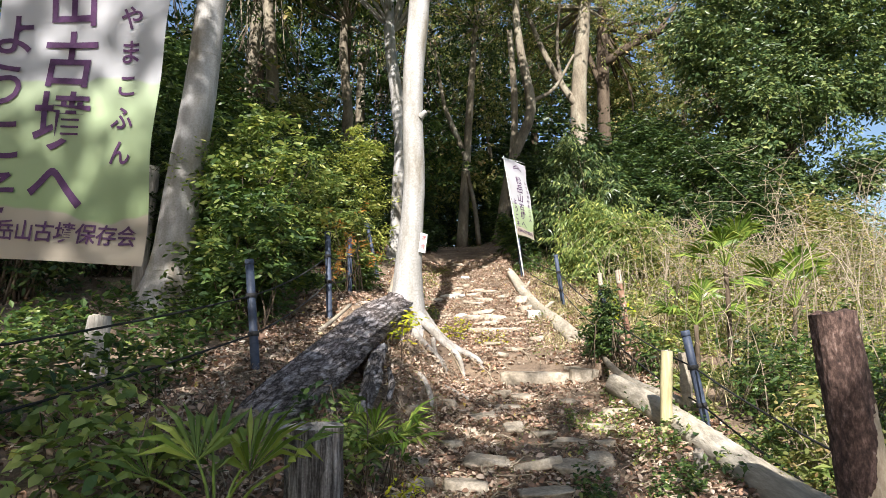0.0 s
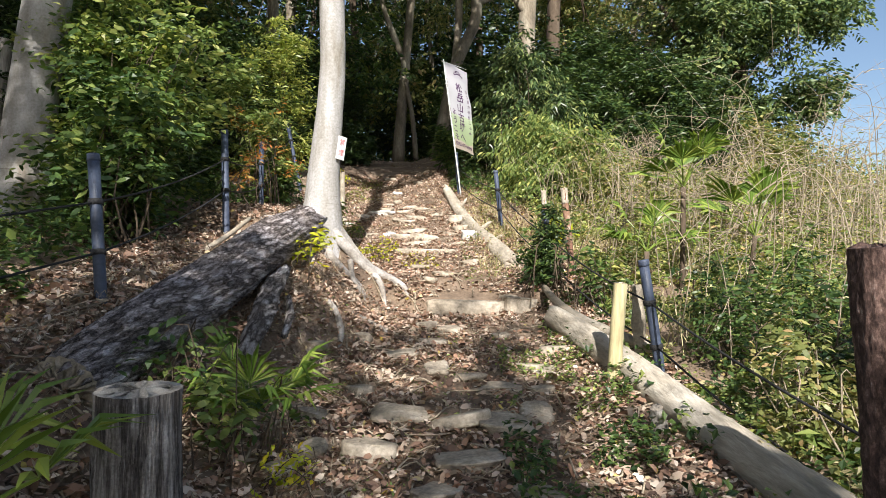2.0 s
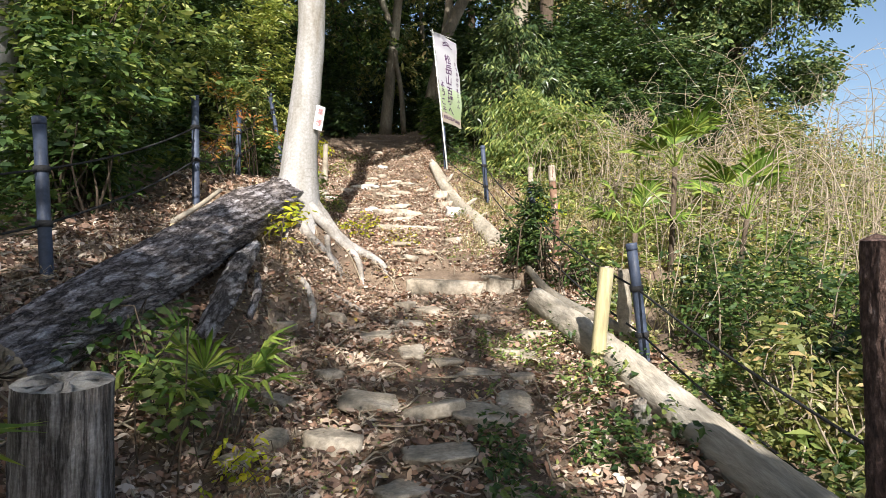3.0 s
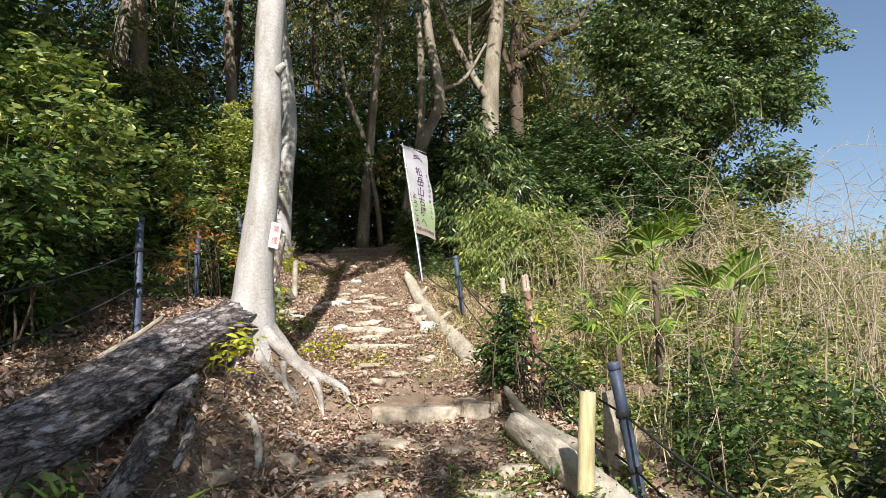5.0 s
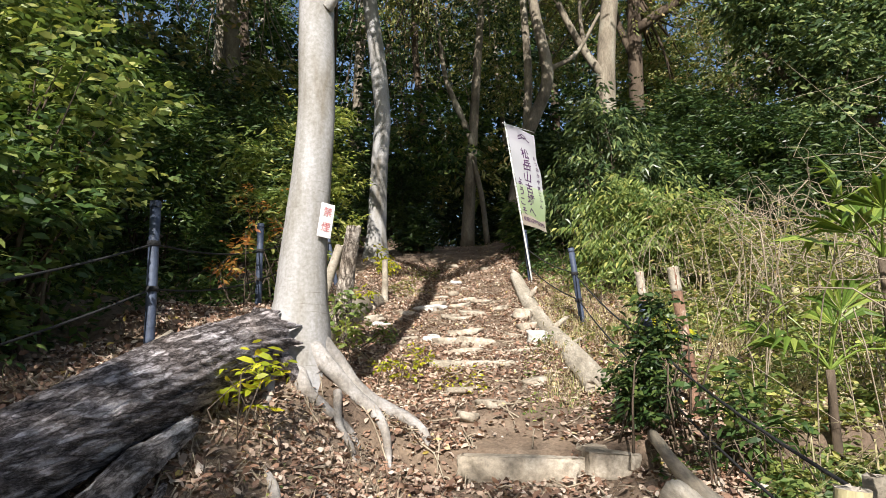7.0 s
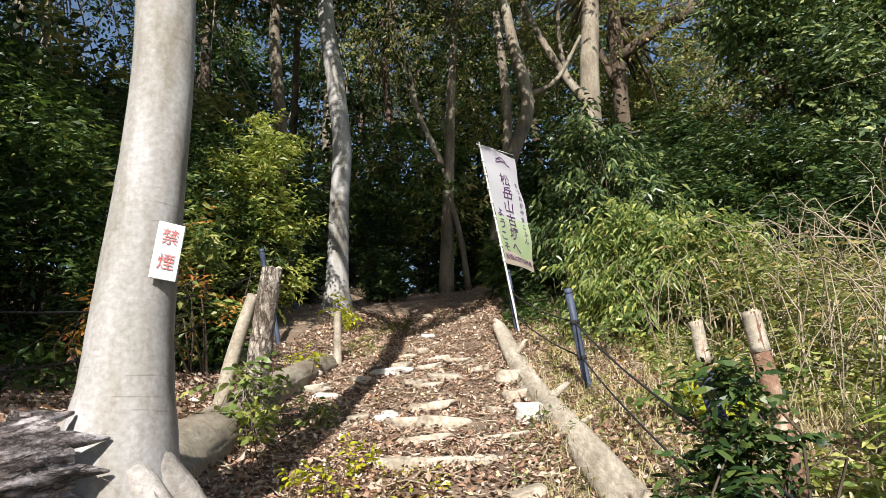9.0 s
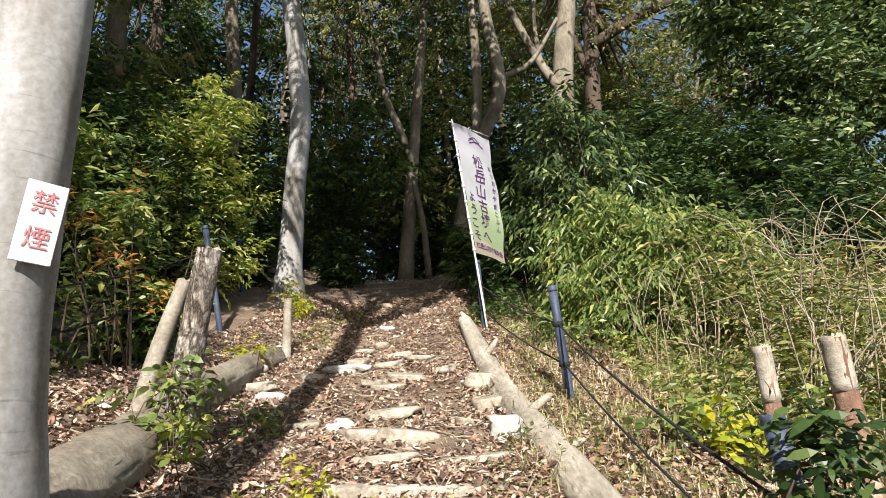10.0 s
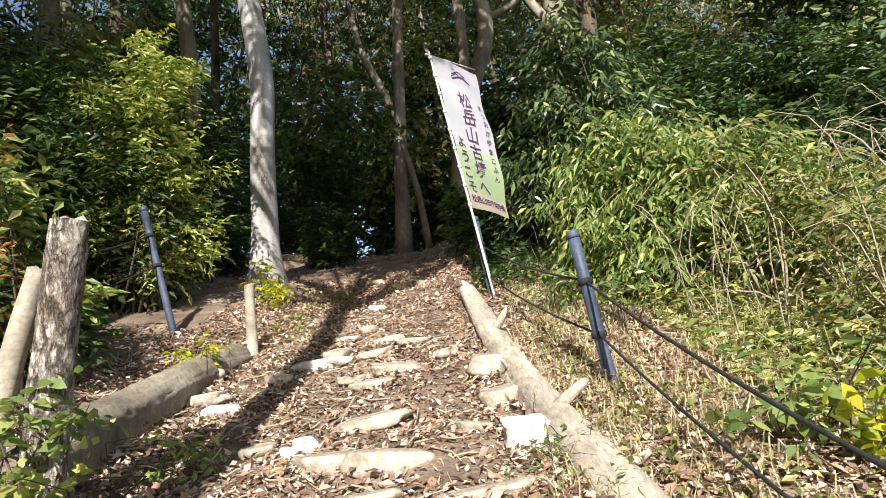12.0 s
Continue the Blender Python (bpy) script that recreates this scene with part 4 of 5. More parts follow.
def plank(a, b, w, h, label):
    a, b = np.array(a, float), np.array(b, float)
    n = 26
    c = a + (b - a) * np.linspace(0, 1, n)[:, None]
    g = np.random.default_rng(5)
    prof = np.array([(-1, -1), (-1, 0.6), (-0.7, 1), (-0.1, 0.92), (0.5, 1), (1, 0.55), (1, -1)])
    v = (c[:, None] + np.concatenate([np.zeros((n, 7, 1)), (prof[None, :, :1] * w + g.normal(0, 0.006, (n, 7, 1))), (prof[None, :, 1:] * h + g.normal(0, 0.006, (n, 7, 1)))], 2)).reshape(-1, 3)
    i, j = np.meshgrid(np.arange(n - 1), np.arange(7), indexing="ij")
    q = (i * 7 + j).ravel()
    q2 = (i * 7 + (j + 1) % 7).ravel()
    f = np.concatenate([np.stack([q, q + 7, q2 + 7], 1), np.stack([q, q2 + 7, q2], 1)])
    caps = [(0, k, k + 1) for k in range(1, 6)] + [((n - 1) * 7, (n - 1) * 7 + k + 1, (n - 1) * 7 + k) for k in range(1, 6)]
    return tagged(new("step_plank", mesh_of("step_plank", v, np.vstack([f, caps]), WEATHERED, False)), label, "plank")


plank((-0.5, 9.9, 1.57), (0.39, 9.88, 1.57), 0.06, 0.055, "weathered split timber laid across the trail as a step")


# ---- posts, stakes and ropes ----
def fence_post(base, top):
    root = empty("fence_post", base)
    v, f = tube([np.array(base) - (0, 0, 0.3), base, top], (0.036, 0.036, 0.036), 14, 8, 0.0)
    part("shaft", mesh_of("shaft", v, f, POST), root)
    t = np.array(top)
    ax = (t - np.array(base)) / np.linalg.norm(t - np.array(base))
    v, f = tube([t - ax * 0.035, t + ax * 0.012], (0.04, 0.038), 14, 4)
    part("cap", mesh_of("cap", v, f, POST), root)
    for k in (0.3, 0.62):
        c = t - ax * k
        v, f = tube([c - ax * 0.018, c + ax * 0.018], (0.046, 0.046), 12, 3)
        part("rope_knot", mesh_of("rope_knot", v, f, ROPE), root, "knotted black rope")
    return tagged(root, "slate-blue plastic fence post with black rope", "fence post", "rope fence posts")


def rope(a, b, sag):
    a, b = np.array(a), np.array(b)
    m = (a + b) / 2 - (0, 0, sag)
    v, f = tube([a, (a * 3 + b) / 4 - (0, 0, sag * 0.75), m, (a + 3 * b) / 4 - (0, 0, sag * 0.75), b], (0.0075,) * 3, 6, 26, 0.15)
    return tagged(new("rope", mesh_of("rope", v, f, ROPE)), "black fence rope strung between posts", "rope", "fence ropes")


LEFT = [((-2.6, 1.2, 0.6), (-2.62, 1.2, 1.5)), ((-1.95, 5.06, 1.1), (-2.09, 5.18, 2.09)), ((-2.06, 7.66, 1.62), (-2.13, 7.74, 2.77)), ((-2.42, 10.2, 2.1), (-2.45, 10.26, 3.11)), ((-2.62, 13.7, 2.7), (-2.9, 13.7, 4.08)), ((-3.44, 16.6, 3.6), (-3.56, 16.6, 4.62))]
RIGHT = [((2.05, 3.2, 0.15), (2.02, 3.2, 0.93)), ((1.71, 5.75, 0.68), (1.58, 5.75, 1.48)), ((1.42, 8.35, 1.2), (1.28, 8.35, 2.05)), ((1.1, 11.4, 1.95), (0.99, 11.4, 2.92)), ((0.5, 14.35, 2.85), (0.42, 14.35, 3.7))]
for row in (LEFT, RIGHT):
    for b, t in row:
        fence_post(b, t)
    for (b0, t0), (b1, t1) in zip(row, row[1:]):
        for k in (0.3, 0.62):
            p, q = [np.array(t) - (np.array(t) - np.array(b)) / np.linalg.norm(np.array(t) - np.array(b)) * k for b, t in ((b0, t0), (b1, t1))]
            rope(p, q, 0.05)


def stake(name, base, top, r, mat, label, lump=0.05, seed=1, category="stake", cut=CUTWOOD, furrow=0.0, sides=16, steps=18):
    return log(name, [np.array(base, float) - (0, 0, 0.15), np.array(base, float) * 0.5 + np.array(top, float) * 0.5, top], r, mat, label, cut, sides, steps, lump, seed, category, (), furrow)


stake("stake", (1.36, 5.72, 0.62), (1.41, 5.72, 1.32), (0.052, 0.05, 0.05), PEELED, "square-cut pale yellow wooden stake", 0.03, 61)
stake("stub_post", (1.42, 4.85, 0.42), (1.36, 4.8, 0.64), (0.05, 0.045, 0.035), GREYWOOD, "short broken grey stake beside the edging log", 0.25, 73)
stake("stake", (-4.72, 8.0, 2.2), (-4.6, 8.0, 3.77), (0.09, 0.085, 0.08), GREYWOOD, "old grey post beside the leaning tree", 0.1, 74)
stake("stake", (1.66, 6.05, 0.7), (1.63, 6.05, 1.3), (0.03, 0.05, 0.035), WEATHERED, "split pale plank stake behind the edging log", 0.2, 62)
for base, top, r, label in (((1.62, 8.35, 1.25), (1.5, 8.35, 2.3), 0.038, "barked stake with a peeled pale top"), ((1.36, 8.35, 1.2), (1.27, 8.35, 2.27), 0.028, "thin barked stake beside the rope fence")):
    st = stake("stake", base, top, (r, r, r), REDBARK, label, 0.06, 63, cut=PEELED)
    a, b = np.array(base), np.array(top)
    part("peeled_top", mesh_of("peeled_top", *tube([a + (b - a) * 0.84, b + (b - a) * 0.004], (r * 1.05, r * 1.03), 18, 8, 0.03, 5), WEATHERED), st, "peeled pale wood")
stake("bark_post", (1.7, 3.25, 0.3), (1.58, 3.25, 1.53), (0.115, 0.105, 0.1), PEELING, "stout leaning post with peeling red-brown bark", 0.05, 66, "post", PEELING, 0.07, 60, 70)
stake("stake", (-1.78, 13.5, 2.4), (-1.78, 13.5, 3.14), (0.055, 0.05, 0.045), WEATHERED, "short pale wooden stake beside the trail", 0.06, 67)
stake("rough_post", (-1.57, 10.3, 1.72), (-1.4, 10.3, 3.06), (0.092, 0.088, 0.08), CRACKED, "leaning grey post with rough cracked bark", 0.06, 68, "post", CUTWOOD, 0.04, 40, 60)
stake("branch_prop", (-1.88, 10.32, 1.85), (-1.56, 10.32, 2.86), (0.06, 0.055, 0.05), WEATHERED, "pale barkless limb leaning beside the post", 0.05, 69, "branch")
stake("stump", (-1.04, 3.62, 0.22), (-1.04, 3.6, 0.95), (0.175, 0.16, 0.155), SPLIT, "weathered grey tree stump with splitting wood", 0.03, 70, "stump", GREYWOOD, 0.02, 64, 24)
stake("old_post", (-3.0, 4.6, 1.0), (-3.0, 4.6, 1.62), (0.1, 0.09, 0.08), GREYWOOD, "short rotting grey stump behind the fence", 0.12, 71, "stump")
stake("stake", (3.3, 10.8, 1.55), (3.26, 10.8, 2.35), (0.04, 0.04, 0.038), PEELED, "pale stake standing in the thicket", 0.05, 72)


# ---- banners and sign ----
def text_mesh(body, size, bold=0.0):
    cu = bpy.data.curves.new("writing", "FONT")
    cu.body, cu.size, cu.align_x, cu.align_y = body, size, "CENTER", "CENTER"
    cu.resolution_u = 3
    cu.offset = bold
    ob = bpy.data.objects.new("writing", cu)
    scene.collection.objects.link(ob)
    me = bpy.data.meshes.new_from_object(ob.evaluated_get(bpy.context.evaluated_depsgraph_get()))
    bpy.data.objects.remove(ob)
    return me


def banner(base, top, across, width, height, gap, label, sway, bold=1.0, shift=0.0):
    """A nobori banner on a leaning pole; across is the direction in which the cloth hangs from it."""
    base, top, across = Vector(base), Vector(top), Vector(across).normalized()
    up = (top - base).normalized()
    out = across.cross(up).normalized()
    root = empty("banner", base)
    v, f = tube([base - up * 0.3, base, top], (0.016, 0.016, 0.011), 8, 10)
    part("pole", mesh_of("pole", v, f, POLE), root, "thin white plastic pole")
    v, f = tube([top - up * gap - across * 0.06, top - up * gap + across * width], (0.008, 0.006), 6, 4)
    part("crossbar", mesh_of("crossbar", v, f, POLE), root)

    def cloth(u, w, lift=0.0):
        wave = 0.025 * math.sin(5 * u + 7 * w) * u + sway * u * (1 - w) + 0.012 * math.sin(19 * w + 3 * u)
        p = top - up * (gap + (1 - w) * height) + across * (0.02 + u * width * (0.93 + 0.07 * w)) - Vector((0, 0, 1)) * (0.05 * u)
        return p + out * (wave + lift)

    nu, nw = 16, 48
    verts = [cloth(i / nu, j / nw) for j in range(nw + 1) for i in range(nu + 1)]
    tris = []
    for j in range(nw):
        for i in range(nu):
            a = j * (nu + 1) + i
            tris += [(a, a + 1, a + nu + 2), (a, a + nu + 2, a + nu + 1)]
    me = mesh_of("cloth", [tuple(p) for p in verts], tris, CLOTH)
    uv = me.uv_layers.new(name="UVMap")
    idx = np.empty(len(me.loops), np.int32)
    me.loops.foreach_get("vertex_index", idx)
    uv.data.foreach_set("uv", np.stack([idx % (nu + 1) / nu, idx // (nu + 1) / nw], 1).astype(np.float32).ravel())
    sheet = part("cloth", me, root, "printed white and green cloth, its white greyed for shade")
    for k in range(9):
        c = top - up * (gap + height * (0.02 + 0.12 * k))
        v, f = tube([c - up * 0.018, c + up * 0.018], (0.021, 0.021), 8, 3)
        part("loop", mesh_of("loop", v, f, POLE), root)

    def column(chars, u, w0, step, size, name="lettering"):
        for i, ch in enumerate(chars):
            me = text_mesh(ch, size, size * 0.014)
            for vt in me.vertices:
                vt.co = cloth(u + vt.co.x / width, w0 - i * step + vt.co.y / height, 0.006)
            me.materials.clear()
            me.materials.append(PURPLE)
            part(name, me, sheet)

    column("松岳山古墳へ", 0.5 + shift, 0.16 + 0.58 * bold, 0.116 * bold, 0.205 * bold)
    column("ようこそ", 0.165 + shift, 0.141 + 0.294 * bold, 0.098 * bold, 0.16 * bold)
    column("まつおかやまこふん", 0.86 + shift, 0.243 + 0.492 * bold, 0.0615 * bold, 0.085 * bold)
    for i, ch in enumerate("松岳山古墳保存会"):
        column(ch, 0.1 + i * 0.113, 0.06, 0, 0.088)
    for u, w, s, h in ((0.5, 0.93, 0.3, 0.008), (0.45, 0.915, 0.22, 0.006), (0.55, 0.9, 0.4, 0.01)):
        q = [tuple(cloth(u + a * s, w + b * h + 0.012 * math.cos(6 * a), 0.005)) for a in np.linspace(-0.5, 0.5, 9) for b in (0, 1)]
        t = [x for k in range(8) for x in ((2 * k, 2 * k + 2, 2 * k + 3), (2 * k, 2 * k + 3, 2 * k + 1))]
        part("print_mark", mesh_of("print_mark", q, t, PURPLE), sheet)
    return tagged(root, label, "banner", "welcome banners")


banner((0.54, 14.2, 2.75), (0.13, 14.2, 5.6), (0.68, 0.73, 0), 0.72, 1.78, 0.05, "white and green welcome banner on a leaning pole", -0.05)
banner((-2.13, 2.35, 0.7), (-2.08, 2.35, 3.6), (1, 0.05, 0.0), 0.77, 1.8, 0.05, "white and green welcome banner hung beside the fence", 0.06, 1.27, -0.05)

sign = empty("sign", (-1.05, 7.95, 2.52))
bm = bmesh.new()
bmesh.ops.create_cube(bm, size=1.0)
bmesh.ops.scale(bm, vec=(0.112, 0.006, 0.25), verts=bm.verts)
bmesh.ops.bevel(bm, geom=bm.edges[:], offset=0.002, segments=1, affect="EDGES")
me = bpy.data.meshes.new("board")
bm.to_mesh(me)
bm.free()
me.materials.append(BOARD)
sm = pose(-0.965, 8.01, 2.66, 4, 6, 47)
ob = new("board", me)
ob.matrix_world = sm
ob.parent = sign
ob.matrix_parent_inverse = Matrix.Translation(sign.location).inverted()
for ch, dz in (("禁", 0.058), ("煙", -0.052)):
    me = text_mesh(ch, 0.075)
    me.transform(sm @ pose(0, -0.0065, dz, 90, 0, 0))
    me.materials.clear()
    me.materials.append(RED)
    lt = part("lettering", me, ob, "red painted character")
    lt.matrix_parent_inverse = sm.inverted()
tagged(sign, "white no-smoking notice board fixed to the tree trunk", "sign")


# ---- shrubs and undergrowth ----
def shrub(name, at, blobs, clusters, per, spread, leaf, size, label, stems=9, droop=0.2, long=2.8, seed=1, shell=0.35, category="shrub", group=""):
    z = gz(*at)
    root = empty(name, (*at, z))
    g = np.random.default_rng(seed)
    bl = [((at[0] + c[0], at[1] + c[1], z + c[2]), r) for c, r in blobs]
    pts, aims, hearts = clump_points(bl, clusters, per, spread, g, shell, size)
    clear = pts[:, 2] > ground(pts[:, 0], pts[:, 1]) + 0.03
    v, f = leaf_arrays(pts[clear], size, 0.4, long, droop, g, aims[clear], fine=at[1] < 10.5 and size < 0.16)
    part("foliage", mesh_of("foliage", v, f, leaf, False), root)
    s = Soup()
    tall = max(c[2] + r[2] for c, r in blobs)
    for h in hearts[g.choice(len(hearts), min(stems * 3, len(hearts)), False)]:
        a = np.array((at[0] + g.normal(0, 0.15), at[1] + g.normal(0, 0.15), z - 0.1))
        m = (a + h) / 2 + g.normal(0, 0.12, 3) + (0, 0, 0.15)
        s.add(*tube((a, m, h), (0.003 + 0.007 * min(tall, 2.6), 0.002 + 0.004 * min(tall, 2.6), 0.002), 4, 5))
    tagged(part("twigwork", s.mesh("twigwork", TWIG if leaf is OLIVE else DARKBARK), root), kind="stuff")
    return tagged(root, label, category, group)


B = [((0, 0, 0.6), (0.8, 0.7, 0.6)), ((0.3, -0.1, 1.3), (0.7, 0.6, 0.7)), ((-0.3, 0.2, 1.9), (0.55, 0.5, 0.6))]


def scaled(k, h=1.0):
    return [((c[0] * k, c[1] * k, c[2] * k * h), (r[0] * k, r[1] * k, r[2] * k * h)) for c, r in B]


LEFTSHRUB = "leafy green shrub crowding the fence"
for i, (x, y, k, h, leaf) in enumerate(((-2.75, 6.75, 0.6, 1.2, GREEN), (-3.1, 7.4, 0.85, 1.0, GREEN), (-3.9, 8.6, 1.0, 1.1, GREEN), (-5.0, 9.8, 1.2, 1.1, DARK), (-3.9, 11.6, 0.5, 0.9, GREEN), (-5.0, 12.0, 1.3, 1.1, GREEN), (-5.6, 10.2, 1.5, 1.2, DARK), (-5.6, 6.8, 1.1, 0.9, DARK), (-5.4, 8.2, 1.3, 1.1, DARK), (-5.2, 14.5, 1.5, 1.1, DARK), (-4.0, 14.8, 1.2, 1.0, DARK), (-6.6, 12.6, 1.6, 1.2, DARK), (-4.6, 18, 1.3, 1.0, DARK), (-6.5, 17, 1.5, 1.1, DARK), (-4.8, 20.5, 1.3, 1.0, DARK), (-3.4, 22.5, 1.2, 1.0, DARK), (-4.5, 25, 1.6, 1.0, DARK), (-2.7, 11.9, 0.35, 0.9, GREEN))):
    shrub("shrub", (x, y), scaled(k, h), int((130 if y < 10 else 95) * k * k) + 30, 40, 0.115 * k, leaf, 0.1 if y < 10 else 0.13, LEFTSHRUB if leaf is not DARK else "evergreen shrub in the shaded wood, its leaf colour darkened for shade", seed=400 + i, group="shrubs of the bank")
# the young sunlit tree behind the rough post
shrub("sapling", (-3.5, 14.7), [((0.15, 0, 0.8), (0.8, 0.6, 0.5)), ((0.25, 0, 1.6), (0.75, 0.6, 0.55)), ((-0.2, 0, 2.3), (0.75, 0.5, 0.5)), ((0.3, 0, 2.7), (0.5, 0.5, 0.45)), ((0.0, 0, 3.3), (0.35, 0.3, 0.45)), ((-0.8, 0, 1.2), (0.6, 0.4, 0.7))], 230, 34, 0.11, SUNLIT, 0.12, "young broadleaf sapling with sunlit yellow-green leaves", seed=451, droop=0.25, category="tree")
# feathery light branches reaching in at the left
shrub("sapling", (-2.95, 7.4), [((0.35, 0, 1.15), (0.5, 0.4, 0.16)), ((0.5, 0, 1.55), (0.6, 0.4, 0.16)), ((0.35, 0, 1.9), (0.6, 0.4, 0.16)), ((-0.2, 0, 0.8), (0.6, 0.4, 0.25)), ((-0.4, 0, 1.7), (0.6, 0.4, 0.3)), ((0.0, 0, 2.3), (0.35, 0.3, 0.25))], 130, 32, 0.09, BRIGHT, 0.09, "young sapling with tiers of light green leaves", seed=452, droop=0.15, category="tree", long=2.4)
shrub("shrub", (-2.5, 9.7), [((0, 0, 0.6), (0.35, 0.3, 0.35)), ((0.05, 0, 1.0), (0.3, 0.25, 0.25))], 7, 24, 0.09, AUTUMN, 0.07, "small shrub with orange-brown autumn leaves", seed=453, stems=3)
shrub("shrub", (-2.85, 11.6), [((0, 0, 0.7), (0.5, 0.4, 0.5)), ((-0.1, 0, 1.4), (0.5, 0.4, 0.5)), ((-0.4, 0, 1.9), (0.4, 0.3, 0.4))], 60, 30, 0.11, BRIGHT, 0.12, "shrub with yellowing green leaves beside the fence", seed=458, stems=2)
shrub("seedling", (-1.1, 7.05), [((-0.03, 0, 0.24), (0.1, 0.1, 0.12)), ((0.05, 0, 0.36), (0.12, 0.1, 0.08))], 12, 6, 0.05, YELLOW, 0.08, "yellow-leaved sprig beside the end of the fallen log", seed=460, stems=2, category="plant")
shrub("shrub", (-2.6, 11.3), [((0, 0, 0.8), (0.4, 0.3, 0.4)), ((-0.2, 0, 1.3), (0.4, 0.3, 0.3))], 12, 14, 0.14, AUTUMN, 0.085, "small shrub with orange-brown autumn leaves", seed=459, stems=3)
# the big drooping-leaved bush below the banner and its neighbours
shrub("shrub", (2.1, 13.5), [((-0.1, 0, 0.5), (0.9, 0.6, 0.6)), ((0.5, -0.1, 0.9), (0.9, 0.6, 0.6)), ((-0.4, 0.2, 1.2), (0.6, 0.5, 0.6)), ((1.2, 0, 0.7), (0.7, 0.6, 0.6)), ((0.3, 0.1, 1.4), (0.8, 0.5, 0.4))], 300, 32, 0.1, BRIGHT, 0.115, "large bush with long drooping glossy green leaves", seed=454, droop=0.7, long=3.2, stems=16)
shrub("shrub", (1.7, 15.6), [((0, 0, 1.2), (0.9, 0.7, 1.0)), ((0.2, 0, 2.4), (0.7, 0.6, 0.9)), ((0.9, 0, 1.6), (0.7, 0.6, 0.8))], 190, 36, 0.12, EVER, 0.14, "tall evergreen bush with drooping leaves", seed=455, droop=0.65, long=2.8, stems=14)
# the DARK leaf colour carries much of the wood edge's shade
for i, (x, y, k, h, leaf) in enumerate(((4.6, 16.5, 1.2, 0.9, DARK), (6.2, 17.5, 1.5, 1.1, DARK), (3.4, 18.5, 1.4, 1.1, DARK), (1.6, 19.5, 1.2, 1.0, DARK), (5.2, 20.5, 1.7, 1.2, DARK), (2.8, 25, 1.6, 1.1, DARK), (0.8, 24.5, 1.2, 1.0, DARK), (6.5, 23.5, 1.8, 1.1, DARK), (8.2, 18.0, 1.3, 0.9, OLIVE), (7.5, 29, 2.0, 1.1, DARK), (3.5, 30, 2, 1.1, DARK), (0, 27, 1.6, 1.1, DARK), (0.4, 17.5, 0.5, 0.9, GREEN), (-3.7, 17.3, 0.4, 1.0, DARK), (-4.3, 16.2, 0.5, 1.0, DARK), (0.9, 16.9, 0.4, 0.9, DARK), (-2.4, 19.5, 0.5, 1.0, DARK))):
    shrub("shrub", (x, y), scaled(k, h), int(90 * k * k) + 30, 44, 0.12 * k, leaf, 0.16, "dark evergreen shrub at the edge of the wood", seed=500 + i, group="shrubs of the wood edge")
# dark small-leaved bush at the step, yellow sprigs on the trail edge
shrub("shrub", (1.28, 8.1), [((-0.05, 0, 0.25), (0.2, 0.2, 0.25)), ((0, 0, 0.5), (0.16, 0.16, 0.22)), ((0.02, 0, 0.75), (0.08, 0.08, 0.15))], 70, 30, 0.06, DARK, 0.065, "small dense dark-leaved bush beside the step", seed=456, shell=0.1)
shrub("shrub", (1.75, 7.6), [((0, 0, 0.3), (0.22, 0.2, 0.2)), ((-0.1, 0, 0.5), (0.15, 0.15, 0.12))], 16, 16, 0.07, GREEN, 0.09, "glossy-leaved sprig beside the rope fence", seed=457)
for i, (x, y, h, leaf, sz) in enumerate(((-1.46, 10.12, 0.7, BRIGHT, 0.1), (-1.3, 9.95, 0.36, SUNLIT, 0.09), (-0.55, 9.75, 0.2, YELLOW, 0.06), (-1.9, 12.7, 0.3, YELLOW, 0.08), (-2.3, 15.6, 0.5, YELLOW, 0.1), (-2.1, 15.2, 0.35, YELLOW, 0.09), (-0.75, 9.35, 0.22, YELLOW, 0.06), (-1.25, 10.9, 0.25, BRIGHT, 0.08), (1.55, 10.1, 0.3, BRIGHT, 0.11), (1.8, 9.9, 0.28, YELLOW, 0.1), (1.4, 12.6, 0.4, BRIGHT, 0.1), (0.7, 10.6, 0.12, BRIGHT, 0.06), (1.1, 13.2, 0.45, BRIGHT, 0.1), (0.8, 14.9, 0.4, GREEN, 0.12), (1.3, 14.2, 0.5, GREEN, 0.12), (-0.62, 4.3, 0.2, YELLOW, 0.06), (-1.0, 4.35, 0.45, BRIGHT, 0.1), (-1.25, 4.5, 0.5, GREEN, 0.1), (-0.9, 4.7, 0.4, GREEN, 0.09), (-1.4, 2.6, 0.45, GREEN, 0.12), (-1.7, 2.5, 0.5, BRIGHT, 0.12), (-1.4, 1.9, 0.5, BRIGHT, 0.12), (-1.6, 3.15, 0.4, BRIGHT, 0.12), (-1.9, 2.9, 0.5, BRIGHT, 0.12))):
    shrub("seedling", (x, y), [((0, 0, h * 0.6), (h * 0.45, h * 0.45, h * 0.4))], int(10 + 14 * h), 9, 0.05 + 0.06 * h, leaf, sz * (0.72 if y < 5 else 0.85), "leafy seedling with yellow-green leaves" if leaf in (YELLOW, BRIGHT, SUNLIT) else "low leafy green weed", stems=3, seed=600 + i, shell=0.1, category="plant", group="seedlings", droop=0.25, long=2.1)


